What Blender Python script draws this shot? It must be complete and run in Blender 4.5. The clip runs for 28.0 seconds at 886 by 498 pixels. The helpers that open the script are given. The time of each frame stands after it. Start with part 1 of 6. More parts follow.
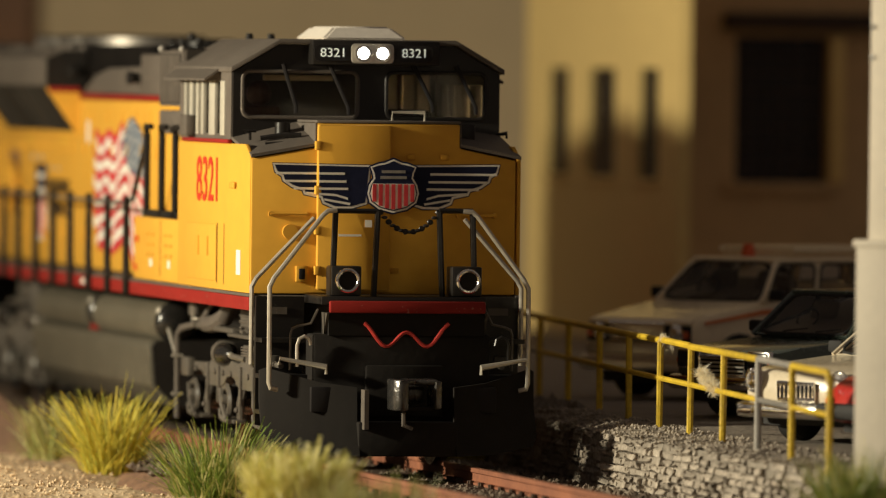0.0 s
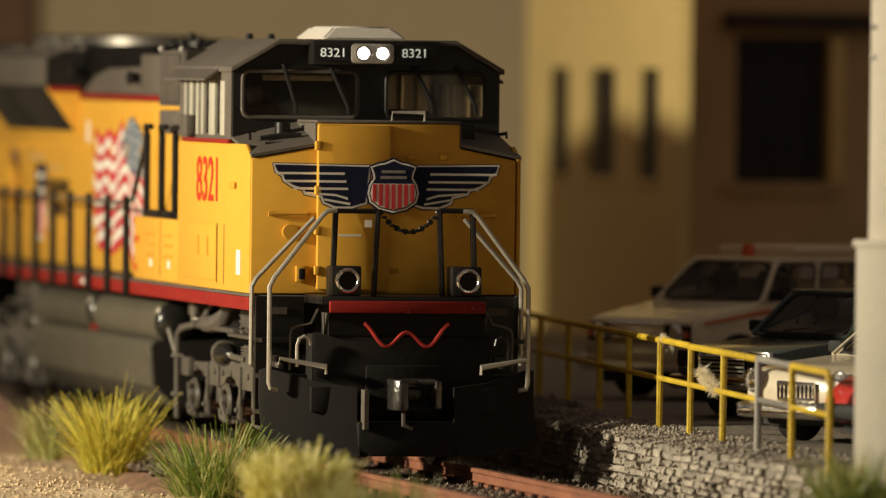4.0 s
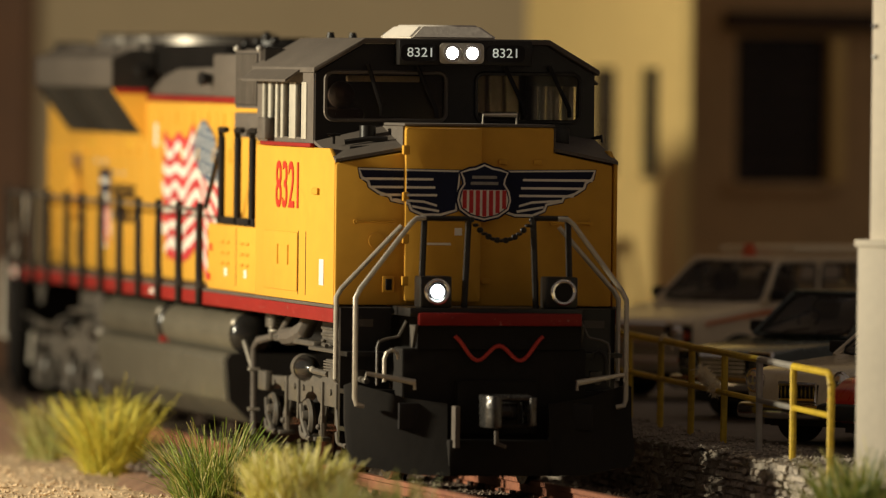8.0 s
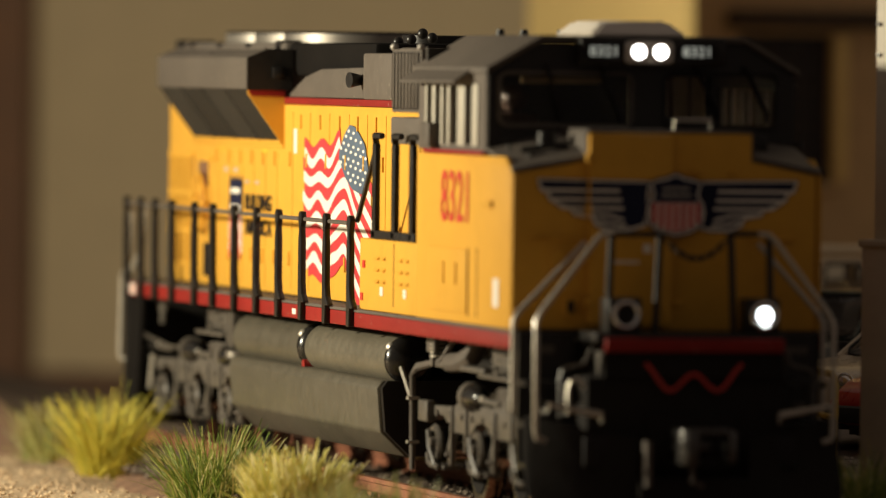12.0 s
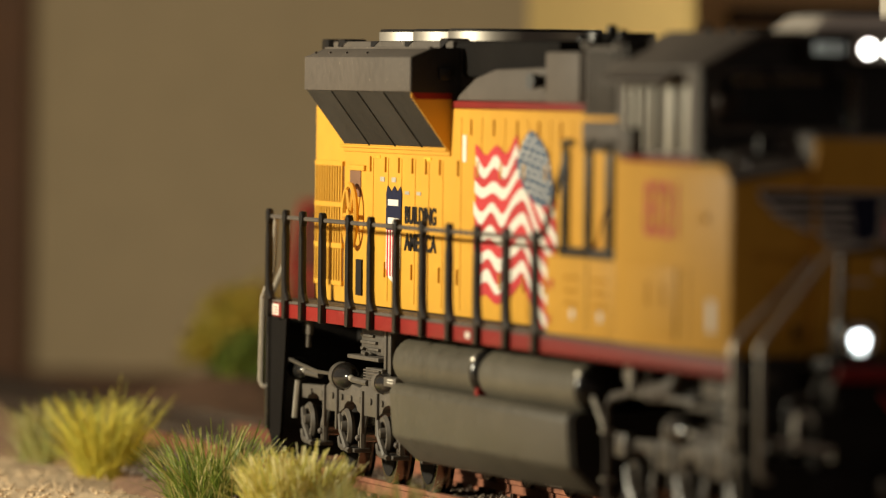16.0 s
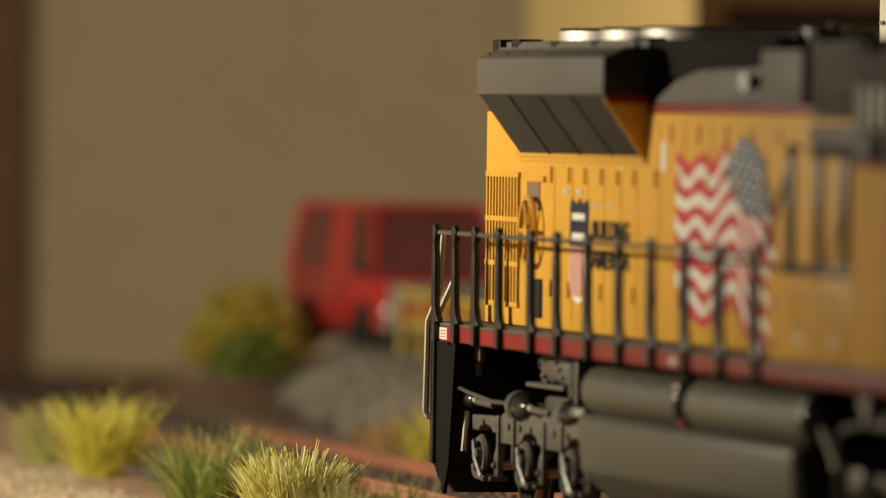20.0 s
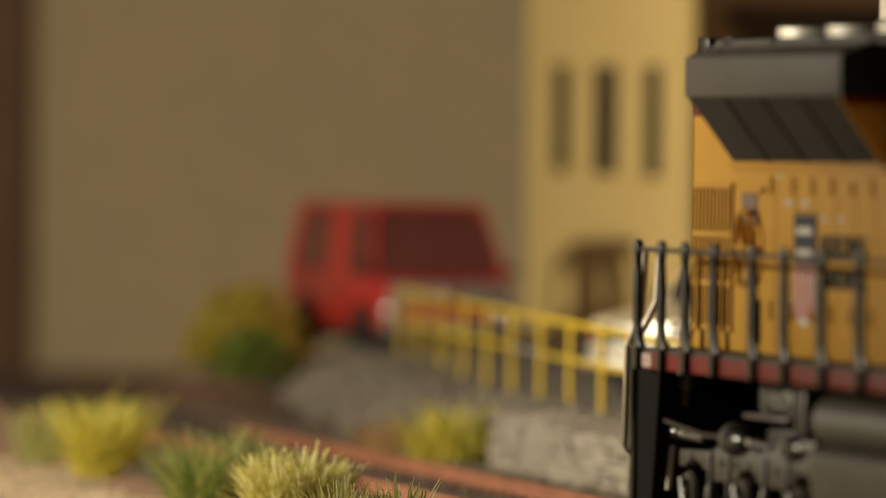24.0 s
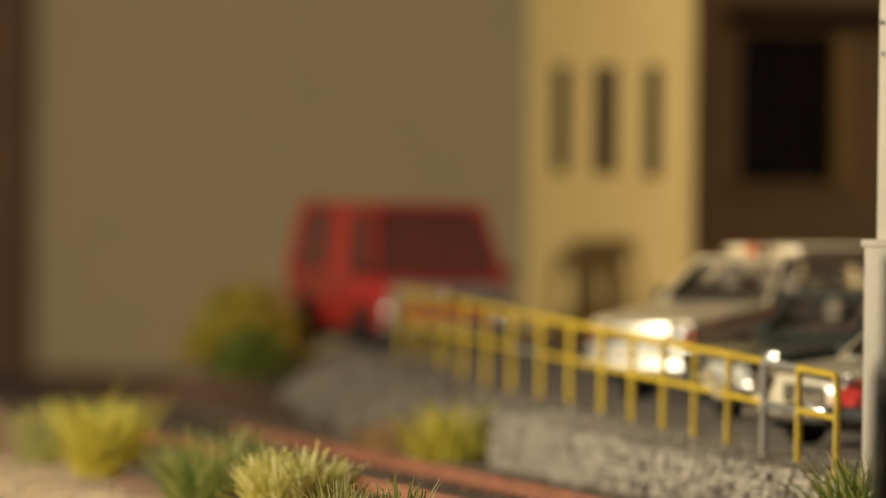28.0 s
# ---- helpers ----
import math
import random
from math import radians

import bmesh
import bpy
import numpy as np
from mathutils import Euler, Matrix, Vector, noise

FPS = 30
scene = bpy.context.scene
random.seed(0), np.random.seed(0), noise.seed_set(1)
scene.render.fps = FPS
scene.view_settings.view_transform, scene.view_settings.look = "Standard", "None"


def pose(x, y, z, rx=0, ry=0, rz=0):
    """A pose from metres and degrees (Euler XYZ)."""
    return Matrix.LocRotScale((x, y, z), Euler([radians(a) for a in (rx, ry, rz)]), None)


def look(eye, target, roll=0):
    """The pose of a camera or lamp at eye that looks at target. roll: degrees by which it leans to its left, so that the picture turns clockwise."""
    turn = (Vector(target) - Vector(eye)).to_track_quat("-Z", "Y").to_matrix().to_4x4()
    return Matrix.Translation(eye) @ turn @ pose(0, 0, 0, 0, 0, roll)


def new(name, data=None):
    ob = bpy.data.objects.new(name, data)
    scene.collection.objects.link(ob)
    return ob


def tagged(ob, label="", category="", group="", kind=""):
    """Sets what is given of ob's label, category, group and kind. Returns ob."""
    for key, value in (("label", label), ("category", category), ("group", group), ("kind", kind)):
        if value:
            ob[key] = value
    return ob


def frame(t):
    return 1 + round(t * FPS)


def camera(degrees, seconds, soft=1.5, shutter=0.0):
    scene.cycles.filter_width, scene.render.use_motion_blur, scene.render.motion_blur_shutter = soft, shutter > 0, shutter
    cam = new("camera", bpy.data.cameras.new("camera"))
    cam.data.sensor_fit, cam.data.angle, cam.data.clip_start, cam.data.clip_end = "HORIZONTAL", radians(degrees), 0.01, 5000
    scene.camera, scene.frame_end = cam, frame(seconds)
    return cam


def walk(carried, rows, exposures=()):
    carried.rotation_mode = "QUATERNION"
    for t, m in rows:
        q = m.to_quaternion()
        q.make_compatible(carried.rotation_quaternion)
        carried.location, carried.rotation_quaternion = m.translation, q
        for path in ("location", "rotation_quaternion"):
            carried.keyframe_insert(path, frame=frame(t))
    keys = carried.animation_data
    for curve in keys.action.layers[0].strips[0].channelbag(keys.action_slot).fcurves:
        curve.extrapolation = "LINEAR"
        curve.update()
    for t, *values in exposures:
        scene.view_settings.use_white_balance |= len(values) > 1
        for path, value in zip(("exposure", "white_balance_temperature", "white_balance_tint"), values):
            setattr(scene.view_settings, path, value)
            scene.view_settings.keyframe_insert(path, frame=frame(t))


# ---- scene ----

# A model railway at 1:87. Plans below are in prototype metres; U turns them into true metres.
U = 1 / 87.0
EYE = Vector((-22.151, -109.652, 4.440))
AHEAD = Vector((0.20362, 0.97888, -0.018204))


def on(x, y, z=0.0, rz=0.0, rx=0.0, ry=0.0):
    return pose(x * U, y * U, z * U, rx, ry, rz)


def eye_row(t, forward):
    e = (EYE + AHEAD * forward) * U
    return (t, look(e, e + AHEAD, 0.675))


cam = camera(5.09, 28.0, soft=1.2)
walk(cam, [eye_row(0, 0), eye_row(6, 0), eye_row(9, 0.66), eye_row(12, 1.4), eye_row(15, 2.0), eye_row(28, 2.0)])
cam.data.dof.use_dof = True
cam.data.dof.aperture_fstop = 39.0
focus = new("focus_mark")
focus.empty_display_size = 0.002
tagged(focus, kind="structure")
cam.data.dof.focus_object = focus

# ---- light: one warm lamp beside the layout, a dim room round it ----
world = bpy.data.worlds.new("room_light")
scene.world = world
world.use_nodes = True
world.node_tree.nodes["Background"].inputs[0].default_value = (1.0, 0.80, 0.66, 1)
world.node_tree.nodes["Background"].inputs[1].default_value = 0.105
lamp = bpy.data.lights.new("layout_lamp", "SPOT")
lamp.spot_size, lamp.spot_blend = radians(180), 1.0
lamp.energy = 5.5
lamp.color = (1.0, 0.90, 0.665)
lamp.shadow_soft_size = 0.8 * U
new("layout_lamp", lamp).matrix_world = look(Vector((-24.0, -2.3, 8.0)) * U, Vector((3.0, 6.0, 2.0)) * U)
scene.view_settings.exposure = 0.0


# ---- materials ----
def material(name, color, rough=0.5, metal=0.0, vary=0.12, grain=900.0, bump=0.1, spec=0.5, fleck=0.0, emit=0.0, tint=None, coat=0.0):
    """Paint, plastic, stone: two scales of noise in the colour, a fine relief, roughness that wanders."""
    m = bpy.data.materials.new(name)
    m.use_nodes = True
    nt = m.node_tree
    b = nt.nodes["Principled BSDF"]
    co = nt.nodes.new("ShaderNodeTexCoord")
    rnd = nt.nodes.new("ShaderNodeObjectInfo")
    n1 = nt.nodes.new("ShaderNodeTexNoise")
    n1.inputs["Scale"].default_value = grain * 0.12
    n1.inputs["Detail"].default_value = 4
    n2 = nt.nodes.new("ShaderNodeTexNoise")
    n2.inputs["Scale"].default_value = grain
    n2.inputs["Detail"].default_value = 3
    nt.links.new(co.outputs["Object"], n1.inputs["Vector"])
    nt.links.new(co.outputs["Object"], n2.inputs["Vector"])
    mul = nt.nodes.new("ShaderNodeMath")
    mul.operation = "MULTIPLY_ADD"
    mul.inputs[1].default_value = 0.5
    nt.links.new(n1.outputs["Fac"], mul.inputs[0])
    half = nt.nodes.new("ShaderNodeMath")
    half.operation = "MULTIPLY"
    half.inputs[1].default_value = 0.5
    nt.links.new(n2.outputs["Fac"], half.inputs[0])
    nt.links.new(half.outputs[0], mul.inputs[2])
    ramp = nt.nodes.new("ShaderNodeMapRange")
    ramp.inputs["From Min"].default_value = 0.3
    ramp.inputs["From Max"].default_value = 0.7
    nt.links.new(mul.outputs[0], ramp.inputs["Value"])
    mix = nt.nodes.new("ShaderNodeMix")
    mix.data_type = "RGBA"
    lo = tint if tint else tuple(c * (1 - vary) for c in color)
    hi = tuple(min(1, c * (1 + vary)) for c in color)
    mix.inputs["A"].default_value = (*lo, 1)
    mix.inputs["B"].default_value = (*hi, 1)
    nt.links.new(ramp.outputs[0], mix.inputs["Factor"])
    out = mix.outputs["Result"]
    hs = nt.nodes.new("ShaderNodeHueSaturation")
    v = nt.nodes.new("ShaderNodeMapRange")
    v.inputs["To Min"].default_value = 1 - vary * 0.7
    v.inputs["To Max"].default_value = 1 + vary * 0.7
    nt.links.new(rnd.outputs["Random"], v.inputs["Value"])
    nt.links.new(v.outputs[0], hs.inputs["Value"])
    nt.links.new(out, hs.inputs["Color"])
    out = hs.outputs["Color"]
    if fleck:
        n3 = nt.nodes.new("ShaderNodeTexNoise")
        n3.inputs["Scale"].default_value = grain * 2.2
        n3.inputs["Detail"].default_value = 2
        nt.links.new(co.outputs["Object"], n3.inputs["Vector"])
        th = nt.nodes.new("ShaderNodeMapRange")
        th.inputs["From Min"].default_value = 0.68
        th.inputs["From Max"].default_value = 0.76
        th.inputs["To Max"].default_value = fleck
        nt.links.new(n3.outputs["Fac"], th.inputs["Value"])
        dust = nt.nodes.new("ShaderNodeMix")
        dust.data_type = "RGBA"
        dust.inputs["B"].default_value = (0.55, 0.47, 0.36, 1)
        nt.links.new(th.outputs[0], dust.inputs["Factor"])
        nt.links.new(out, dust.inputs["A"])
        out = dust.outputs["Result"]
    nt.links.new(out, b.inputs["Base Color"])
    r = nt.nodes.new("ShaderNodeMapRange")
    r.inputs["To Min"].default_value = max(0.02, rough - 0.1)
    r.inputs["To Max"].default_value = min(1, rough + 0.1)
    nt.links.new(n2.outputs["Fac"], r.inputs["Value"])
    nt.links.new(r.outputs[0], b.inputs["Roughness"])
    b.inputs["Metallic"].default_value = metal
    b.inputs["Specular IOR Level"].default_value = spec
    b.inputs["Coat Weight"].default_value = coat
    b.inputs["Coat Roughness"].default_value = 0.08
    if bump:
        bp = nt.nodes.new("ShaderNodeBump")
        bp.inputs["Strength"].default_value = bump
        bp.inputs["Distance"].default_value = 0.0004
        nt.links.new(n2.outputs["Fac"], bp.inputs["Height"])
        nt.links.new(bp.outputs["Normal"], b.inputs["Normal"])
    if emit:
        b.inputs["Emission Color"].default_value = (*color, 1)
        b.inputs["Emission Strength"].default_value = emit
    return m


def glass(name, color=(0.9, 0.95, 0.93), rough=0.03):
    m = bpy.data.materials.new(name)
    m.use_nodes = True
    b = m.node_tree.nodes["Principled BSDF"]
    b.inputs["Base Color"].default_value = (*color, 1)
    b.inputs["Roughness"].default_value = rough
    b.inputs["Transmission Weight"].default_value = 1.0
    b.inputs["IOR"].default_value = 1.2
    return m


YELLOW = material("armour_yellow_paint", (0.635, 0.338, 0.046), 0.5, vary=0.07, grain=500, bump=0.05, fleck=0.05, spec=0.10)
GREY = material("harbour_grey_paint", (0.108, 0.092, 0.078), 0.6, vary=0.16, grain=700, bump=0.08, fleck=0.25, spec=0.2)
DARK = material("weathered_bogie_grey", (0.098, 0.086, 0.072), 0.40, vary=0.25, grain=700, bump=0.1, fleck=0.2)
BLACK = material("satin_black_plastic", (0.014, 0.0122, 0.011), 0.36, vary=0.25, grain=700, bump=0.06, fleck=0.05, spec=0.35)
RED = material("sill_red_paint", (0.235, 0.018, 0.014), 0.5, vary=0.15, grain=600, fleck=0.25, spec=0.15)
NUMRED = material("lettering_red", (0.55, 0.03, 0.012), 0.45, vary=0.05)
STEEL = material("bare_wire", (0.50, 0.46, 0.39), 0.42, metal=0.6, vary=0.1, grain=1200, bump=0.05)
POST = material("silver_window_frame", (0.46, 0.43, 0.36), 0.5, metal=0.15, vary=0.12, grain=900, bump=0.1)
CHROME = material("chrome_ring", (0.8, 0.78, 0.74), 0.15, metal=1.0, vary=0.05)
WHITE = material("white_print", (0.78, 0.74, 0.66), 0.6, vary=0.05, spec=0.15)
NAVY = material("navy_print", (0.012, 0.015, 0.040), 0.6, vary=0.1, spec=0.15)
FLAGBLUE = material("flag_blue_print", (0.10, 0.135, 0.19), 0.6, vary=0.25, grain=1500, spec=0.12)
FLAGRED = material("flag_red_print", (0.54, 0.05, 0.055), 0.6, vary=0.12, grain=1500, spec=0.12)
PRINTBLACK = material("dark_print", (0.018, 0.016, 0.016), 0.6, spec=0.12)
ROOFWHITE = material("cooler_white", (0.72, 0.66, 0.58), 0.5, vary=0.08, fleck=0.3)
FLATBLACK = material("flat_black", (0.007, 0.006, 0.0055), 0.85, vary=0.2, bump=0.05, spec=0.08)
SCREEN = material("radiator_screen", (0.030, 0.027, 0.023), 0.7, vary=0.25, grain=1600, bump=0.3, spec=0.15)
GLOSSBLACK = material("gloss_black_plastic", (0.014, 0.013, 0.012), 0.22, vary=0.2, grain=700, bump=0.04)
# matte black of the running gear; also paints deep shade under the frame
MATTEBLACK = material("matte_black_and_shade", (0.016, 0.014, 0.0125), 0.9, vary=0.2, bump=0.1, spec=0.15)
FANMETAL = material("bright_fan_metal", (0.36, 0.33, 0.29), 0.5, metal=0.9, vary=0.2, grain=200)
HOSE = material("red_rubber_hose", (0.5, 0.04, 0.03), 0.5)
CABGLASS = glass("cab_glass", (0.96, 0.94, 0.90))
LENS = material("lit_headlight", (1.0, 0.97, 0.9), 0.2, vary=0, bump=0, emit=14)
DITCHLIT = material("lit_ditch_light", (0.9, 0.97, 1.0), 0.2, vary=0, bump=0, emit=9)
BOARDLIT = material("lit_number", (0.85, 0.9, 0.8), 0.5, vary=0, bump=0, emit=0.32)
LOCKER = material("tan_cab_locker", (0.56, 0.42, 0.23), 0.6, vary=0.2)
KNUCKLE = material("blackened_coupler", (0.09, 0.085, 0.08), 0.28, metal=0.6, vary=0.3, grain=900, bump=0.3)
# cab lining painted near-black: the shade inside is in the colour
INTERIOR = material("shaded_cab_lining", (0.022, 0.017, 0.012), 0.6, vary=0.2)
FIGURE = material("plain_brown_plastic", (0.05, 0.022, 0.012), 0.6, vary=0.2)
SEATING = material("brown_car_trim", (0.13, 0.10, 0.072), 0.6, vary=0.2)
TYRE = material("tyre_rubber", (0.018, 0.017, 0.016), 0.75, vary=0.2)
WHEELSTEEL = material("polished_wheel", (0.40, 0.36, 0.30), 0.24, metal=1.0, vary=0.2)
RUST = material("rail_rust_paint", (0.31, 0.118, 0.058), 0.7, vary=0.3, grain=1400, bump=0.25, tint=(0.17, 0.062, 0.036))
TIE = material("sleeper_plastic", (0.075, 0.048, 0.032), 0.8, vary=0.3, grain=900, bump=0.3)
BALLAST = material("fine_ballast", (0.15, 0.115, 0.085), 0.9, vary=0.45, grain=900, bump=0.4)
SAND = material("sandy_scatter", (0.68, 0.53, 0.34), 0.95, vary=0.22, grain=1500, bump=0.9, tint=(0.42, 0.29, 0.17))
SOIL = material("brown_scatter", (0.22, 0.125, 0.075), 0.95, vary=0.4, grain=1200, bump=0.8)
PAVING = material("grey_asphalt", (0.22, 0.185, 0.148), 0.9, vary=0.22, grain=1300, bump=0.5)
STONE = material("cast_stone", (0.46, 0.40, 0.33), 0.9, vary=0.34, grain=1300, bump=1.0, tint=(0.22, 0.185, 0.145))
MORTAR = material("dark_mortar", (0.32, 0.28, 0.23), 0.95, vary=0.3, grain=1200, bump=0.5)
FENCE = material("yellow_fence_paint", (0.72, 0.50, 0.03), 0.5, vary=0.2, grain=1500, bump=0.3, tint=(0.45, 0.30, 0.03))
GALV = material("worn_grey_metal", (0.32, 0.30, 0.27), 0.5, metal=0.3, vary=0.25)
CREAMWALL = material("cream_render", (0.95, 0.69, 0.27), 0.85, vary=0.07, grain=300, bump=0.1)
# front render: part of its shade is put into this darker tone
FACADE = material("shaded_render", (0.70, 0.475, 0.24), 0.85, vary=0.1, grain=300, bump=0.1)
DARKWIN = material("dark_pane", (0.02, 0.018, 0.016), 0.25, vary=0.2, grain=200, bump=0)
CARD = material("tan_card", (0.69, 0.55, 0.335), 0.9, vary=0.06, grain=120, bump=0.05)
# brown of the boards, also painted as shade on the hood side
WOODSHADE = material("brown_board_and_shade", (0.20, 0.10, 0.05), 0.7, vary=0.2, grain=200)
CONCRETE = material("pale_pier", (0.64, 0.58, 0.48), 0.8, vary=0.08, grain=700, bump=0.12)
CARWHITE = material("ivory_car_paint", (0.86, 0.71, 0.47), 0.3, vary=0.06, coat=0.5)
CARGREEN = material("dark_green_car_paint", (0.050, 0.068, 0.056), 0.25, vary=0.15, coat=0.6)
CARCREAM = material("cream_car_paint", (0.74, 0.64, 0.47), 0.3, vary=0.06, coat=0.5)
CARRED = material("red_car_paint", (0.50, 0.03, 0.022), 0.3, vary=0.1, coat=0.5)
ORANGE = material("orange_stripe", (0.75, 0.20, 0.04), 0.5)
BEACON = material("orange_beacon", (0.75, 0.12, 0.03), 0.3)
VANGLASS = material("brownish_van_window", (0.16, 0.045, 0.035), 0.15, vary=0.3, grain=60, bump=0)
CARGLASS = glass("tinted_car_glass", (0.97, 0.93, 0.86), 0.05)
SATIN = material("satin_chrome_trim", (0.80, 0.76, 0.68), 0.42, metal=1.0, vary=0.06, grain=400, bump=0.02)
TANK = material("oily_tank_grey", (0.094, 0.084, 0.062), 0.42, vary=0.22, grain=600, bump=0.012, fleck=0.1, spec=0.4)
HEADLAMP = material("car_lamp_glass", (0.88, 0.85, 0.80), 0.22, metal=0.8, vary=0.05, bump=0)


def blades(name, a, b, c):
    """Fibres: each takes its own tone between three colours and lets some light through."""
    m = bpy.data.materials.new(name)
    m.use_nodes = True
    nt = m.node_tree
    p = nt.nodes["Principled BSDF"]
    geo = nt.nodes.new("ShaderNodeNewGeometry")
    ramp = nt.nodes.new("ShaderNodeValToRGB")
    ramp.color_ramp.elements[0].color = (*a, 1)
    ramp.color_ramp.elements[1].color = (*c, 1)
    e = ramp.color_ramp.elements.new(0.55)
    e.color = (*b, 1)
    nt.links.new(geo.outputs["Random Per Island"], ramp.inputs["Fac"])
    nt.links.new(ramp.outputs["Color"], p.inputs["Base Color"])
    p.inputs["Roughness"].default_value = 0.5
    tr = nt.nodes.new("ShaderNodeBsdfTranslucent")
    nt.links.new(ramp.outputs["Color"], tr.inputs["Color"])
    ms = nt.nodes.new("ShaderNodeMixShader")
    ms.inputs[0].default_value = 0.35
    nt.links.new(p.outputs[0], ms.inputs[1])
    nt.links.new(tr.outputs[0], ms.inputs[2])
    nt.links.new(ms.outputs[0], nt.nodes["Material Output"].inputs["Surface"])
    return m


WOOL = blades("pale_scatter_fibres", (0.86, 0.76, 0.52), (0.93, 0.85, 0.64), (0.95, 0.90, 0.76))
STRAW = blades("straw_fibres", (0.52, 0.53, 0.13), (0.80, 0.72, 0.23), (0.93, 0.88, 0.56))
GREENGRASS = blades("green_fibres", (0.10, 0.18, 0.03), (0.26, 0.34, 0.05), (0.72, 0.60, 0.26))
YELLOWGRASS = blades("yellow_fibres", (0.80, 0.64, 0.08), (0.66, 0.58, 0.10), (0.44, 0.47, 0.08))
RUSTGRASS = blades("reddish_fibres", (0.42, 0.19, 0.08), (0.50, 0.30, 0.11), (0.60, 0.46, 0.22))
OLIVE = blades("olive_leaves", (0.78, 0.60, 0.10), (0.60, 0.48, 0.08), (0.40, 0.38, 0.07))
DARKGREEN = blades("dark_green_fibres", (0.11, 0.19, 0.03), (0.22, 0.30, 0.05), (0.42, 0.40, 0.09))
PALEGREEN = blades("pale_green_fibres", (0.30, 0.34, 0.10), (0.48, 0.47, 0.16), (0.62, 0.52, 0.24))


# ---- mesh tools (prototype metres) ----
def box(bm, x0, x1, y0, y1, z0, z1, bevel=0.0):
    r = bmesh.ops.create_cube(bm, size=1.0)
    for v in r["verts"]:
        v.co = Vector(((x0 + x1) / 2 + v.co.x * (x1 - x0), (y0 + y1) / 2 + v.co.y * (y1 - y0), (z0 + z1) / 2 + v.co.z * (z1 - z0)))
    if bevel:
        es = list({e for v in r["verts"] for e in v.link_edges})
        bmesh.ops.bevel(bm, geom=es, offset=bevel, segments=2, affect="EDGES", profile=0.5)
    return bm


def rod(bm, a, b, r, seg=8, r2=None, caps=True):
    a, b = Vector(a), Vector(b)
    d = b - a
    m = Matrix.Translation((a + b) / 2) @ d.to_track_quat("Z", "Y").to_matrix().to_4x4()
    bmesh.ops.create_cone(bm, cap_ends=caps, segments=seg, radius1=r, radius2=r if r2 is None else r2, depth=d.length, matrix=m)
    return bm


def tube(bm, pts, r, seg=6):
    """One bent bar swept along the points."""
    pts = [Vector(p) for p in pts]
    n = len(pts)
    ahead = [(pts[min(i + 1, n - 1)] - pts[max(i - 1, 0)]).normalized() for i in range(n)]
    closed = (pts[0] - pts[-1]).length < 1e-6
    if closed:
        ahead[0] = ahead[-1] = (pts[1] - pts[-2]).normalized()
    side = ahead[0].orthogonal().normalized()
    rings = []
    for i, (p, d) in enumerate(zip(pts, ahead)):
        side = (side - d * side.dot(d)).normalized()
        up = d.cross(side)
        k = r
        if 0 < i < n - 1:
            k = r / max(0.6, d.dot((pts[i + 1] - p).normalized()))
        rings.append([bm.verts.new(p + (side * math.cos(a) + up * math.sin(a)) * k) for a in (2 * math.pi * j / seg for j in range(seg))])
    for a, b in zip(rings, rings[1:]):
        for j in range(seg):
            bm.faces.new((a[j], a[(j + 1) % seg], b[(j + 1) % seg], b[j]))
    if not closed:
        bm.faces.new(rings[0][::-1])
        bm.faces.new(rings[-1])
    return bm


def prism(bm, poly, axis, a, b, bevel=0.0):
    """A polygon drawn in the other two axes (in x, y, z order), drawn out along axis from a to b."""
    def at(p, t):
        return {"x": (t, p[0], p[1]), "y": (p[0], t, p[1]), "z": (p[0], p[1], t)}[axis]
    lo = [bm.verts.new(at(p, a)) for p in poly]
    hi = [bm.verts.new(at(p, b)) for p in poly]
    fs = [bm.faces.new(lo), bm.faces.new(hi)]
    n = len(poly)
    for i in range(n):
        fs.append(bm.faces.new((lo[i], lo[(i + 1) % n], hi[(i + 1) % n], hi[i])))
    bmesh.ops.recalc_face_normals(bm, faces=fs)
    if bevel:
        es = list({e for f in fs for e in f.edges})
        bmesh.ops.bevel(bm, geom=es, offset=bevel, segments=2, affect="EDGES", profile=0.5)
    return bm


def holed(us, vs, skip, place, push):
    """A sheet of cells between the lines us and vs without those in skip, given thickness by the vector push."""
    bm = bmesh.new()
    grid = [[bm.verts.new(place(u, v)) for u in us] for v in vs]
    for j in range(len(vs) - 1):
        for i in range(len(us) - 1):
            if (i, j) not in skip:
                bm.faces.new((grid[j][i], grid[j][i + 1], grid[j + 1][i + 1], grid[j + 1][i]))
    made = bmesh.ops.extrude_face_region(bm, geom=bm.faces[:])
    for v in made["geom"]:
        if isinstance(v, bmesh.types.BMVert):
            v.co += Vector(push)
    bmesh.ops.recalc_face_normals(bm, faces=bm.faces)
    return bm


def finish(name, bm, mat, smooth=True):
    me = bpy.data.meshes.new(name)
    bmesh.ops.scale(bm, vec=(U, U, U), verts=bm.verts)
    if smooth:
        for f in bm.faces:
            f.smooth = True
        for e in bm.edges:
            if len(e.link_faces) != 2 or e.calc_face_angle(0) > 0.6:
                e.smooth = False
    bm.to_mesh(me)
    bm.free()
    me.materials.append(mat)
    return me


def part(name, bm, mat, parent, label="", at=None, smooth=True):
    ob = new(name, finish(name, bm, mat, smooth))
    ob.parent = parent
    if at is not None:
        ob.matrix_basis = at
    return tagged(ob, label) if label else ob


def shared(name, me, parent, at):
    ob = new(name, me)
    ob.parent = parent
    ob.matrix_basis = at
    return ob


def thing(name, label, category, at, group="", kind=""):
    ob = new(name)
    ob.empty_display_size = 0.002
    ob.matrix_basis = at
    return tagged(ob, label, category, group, kind)


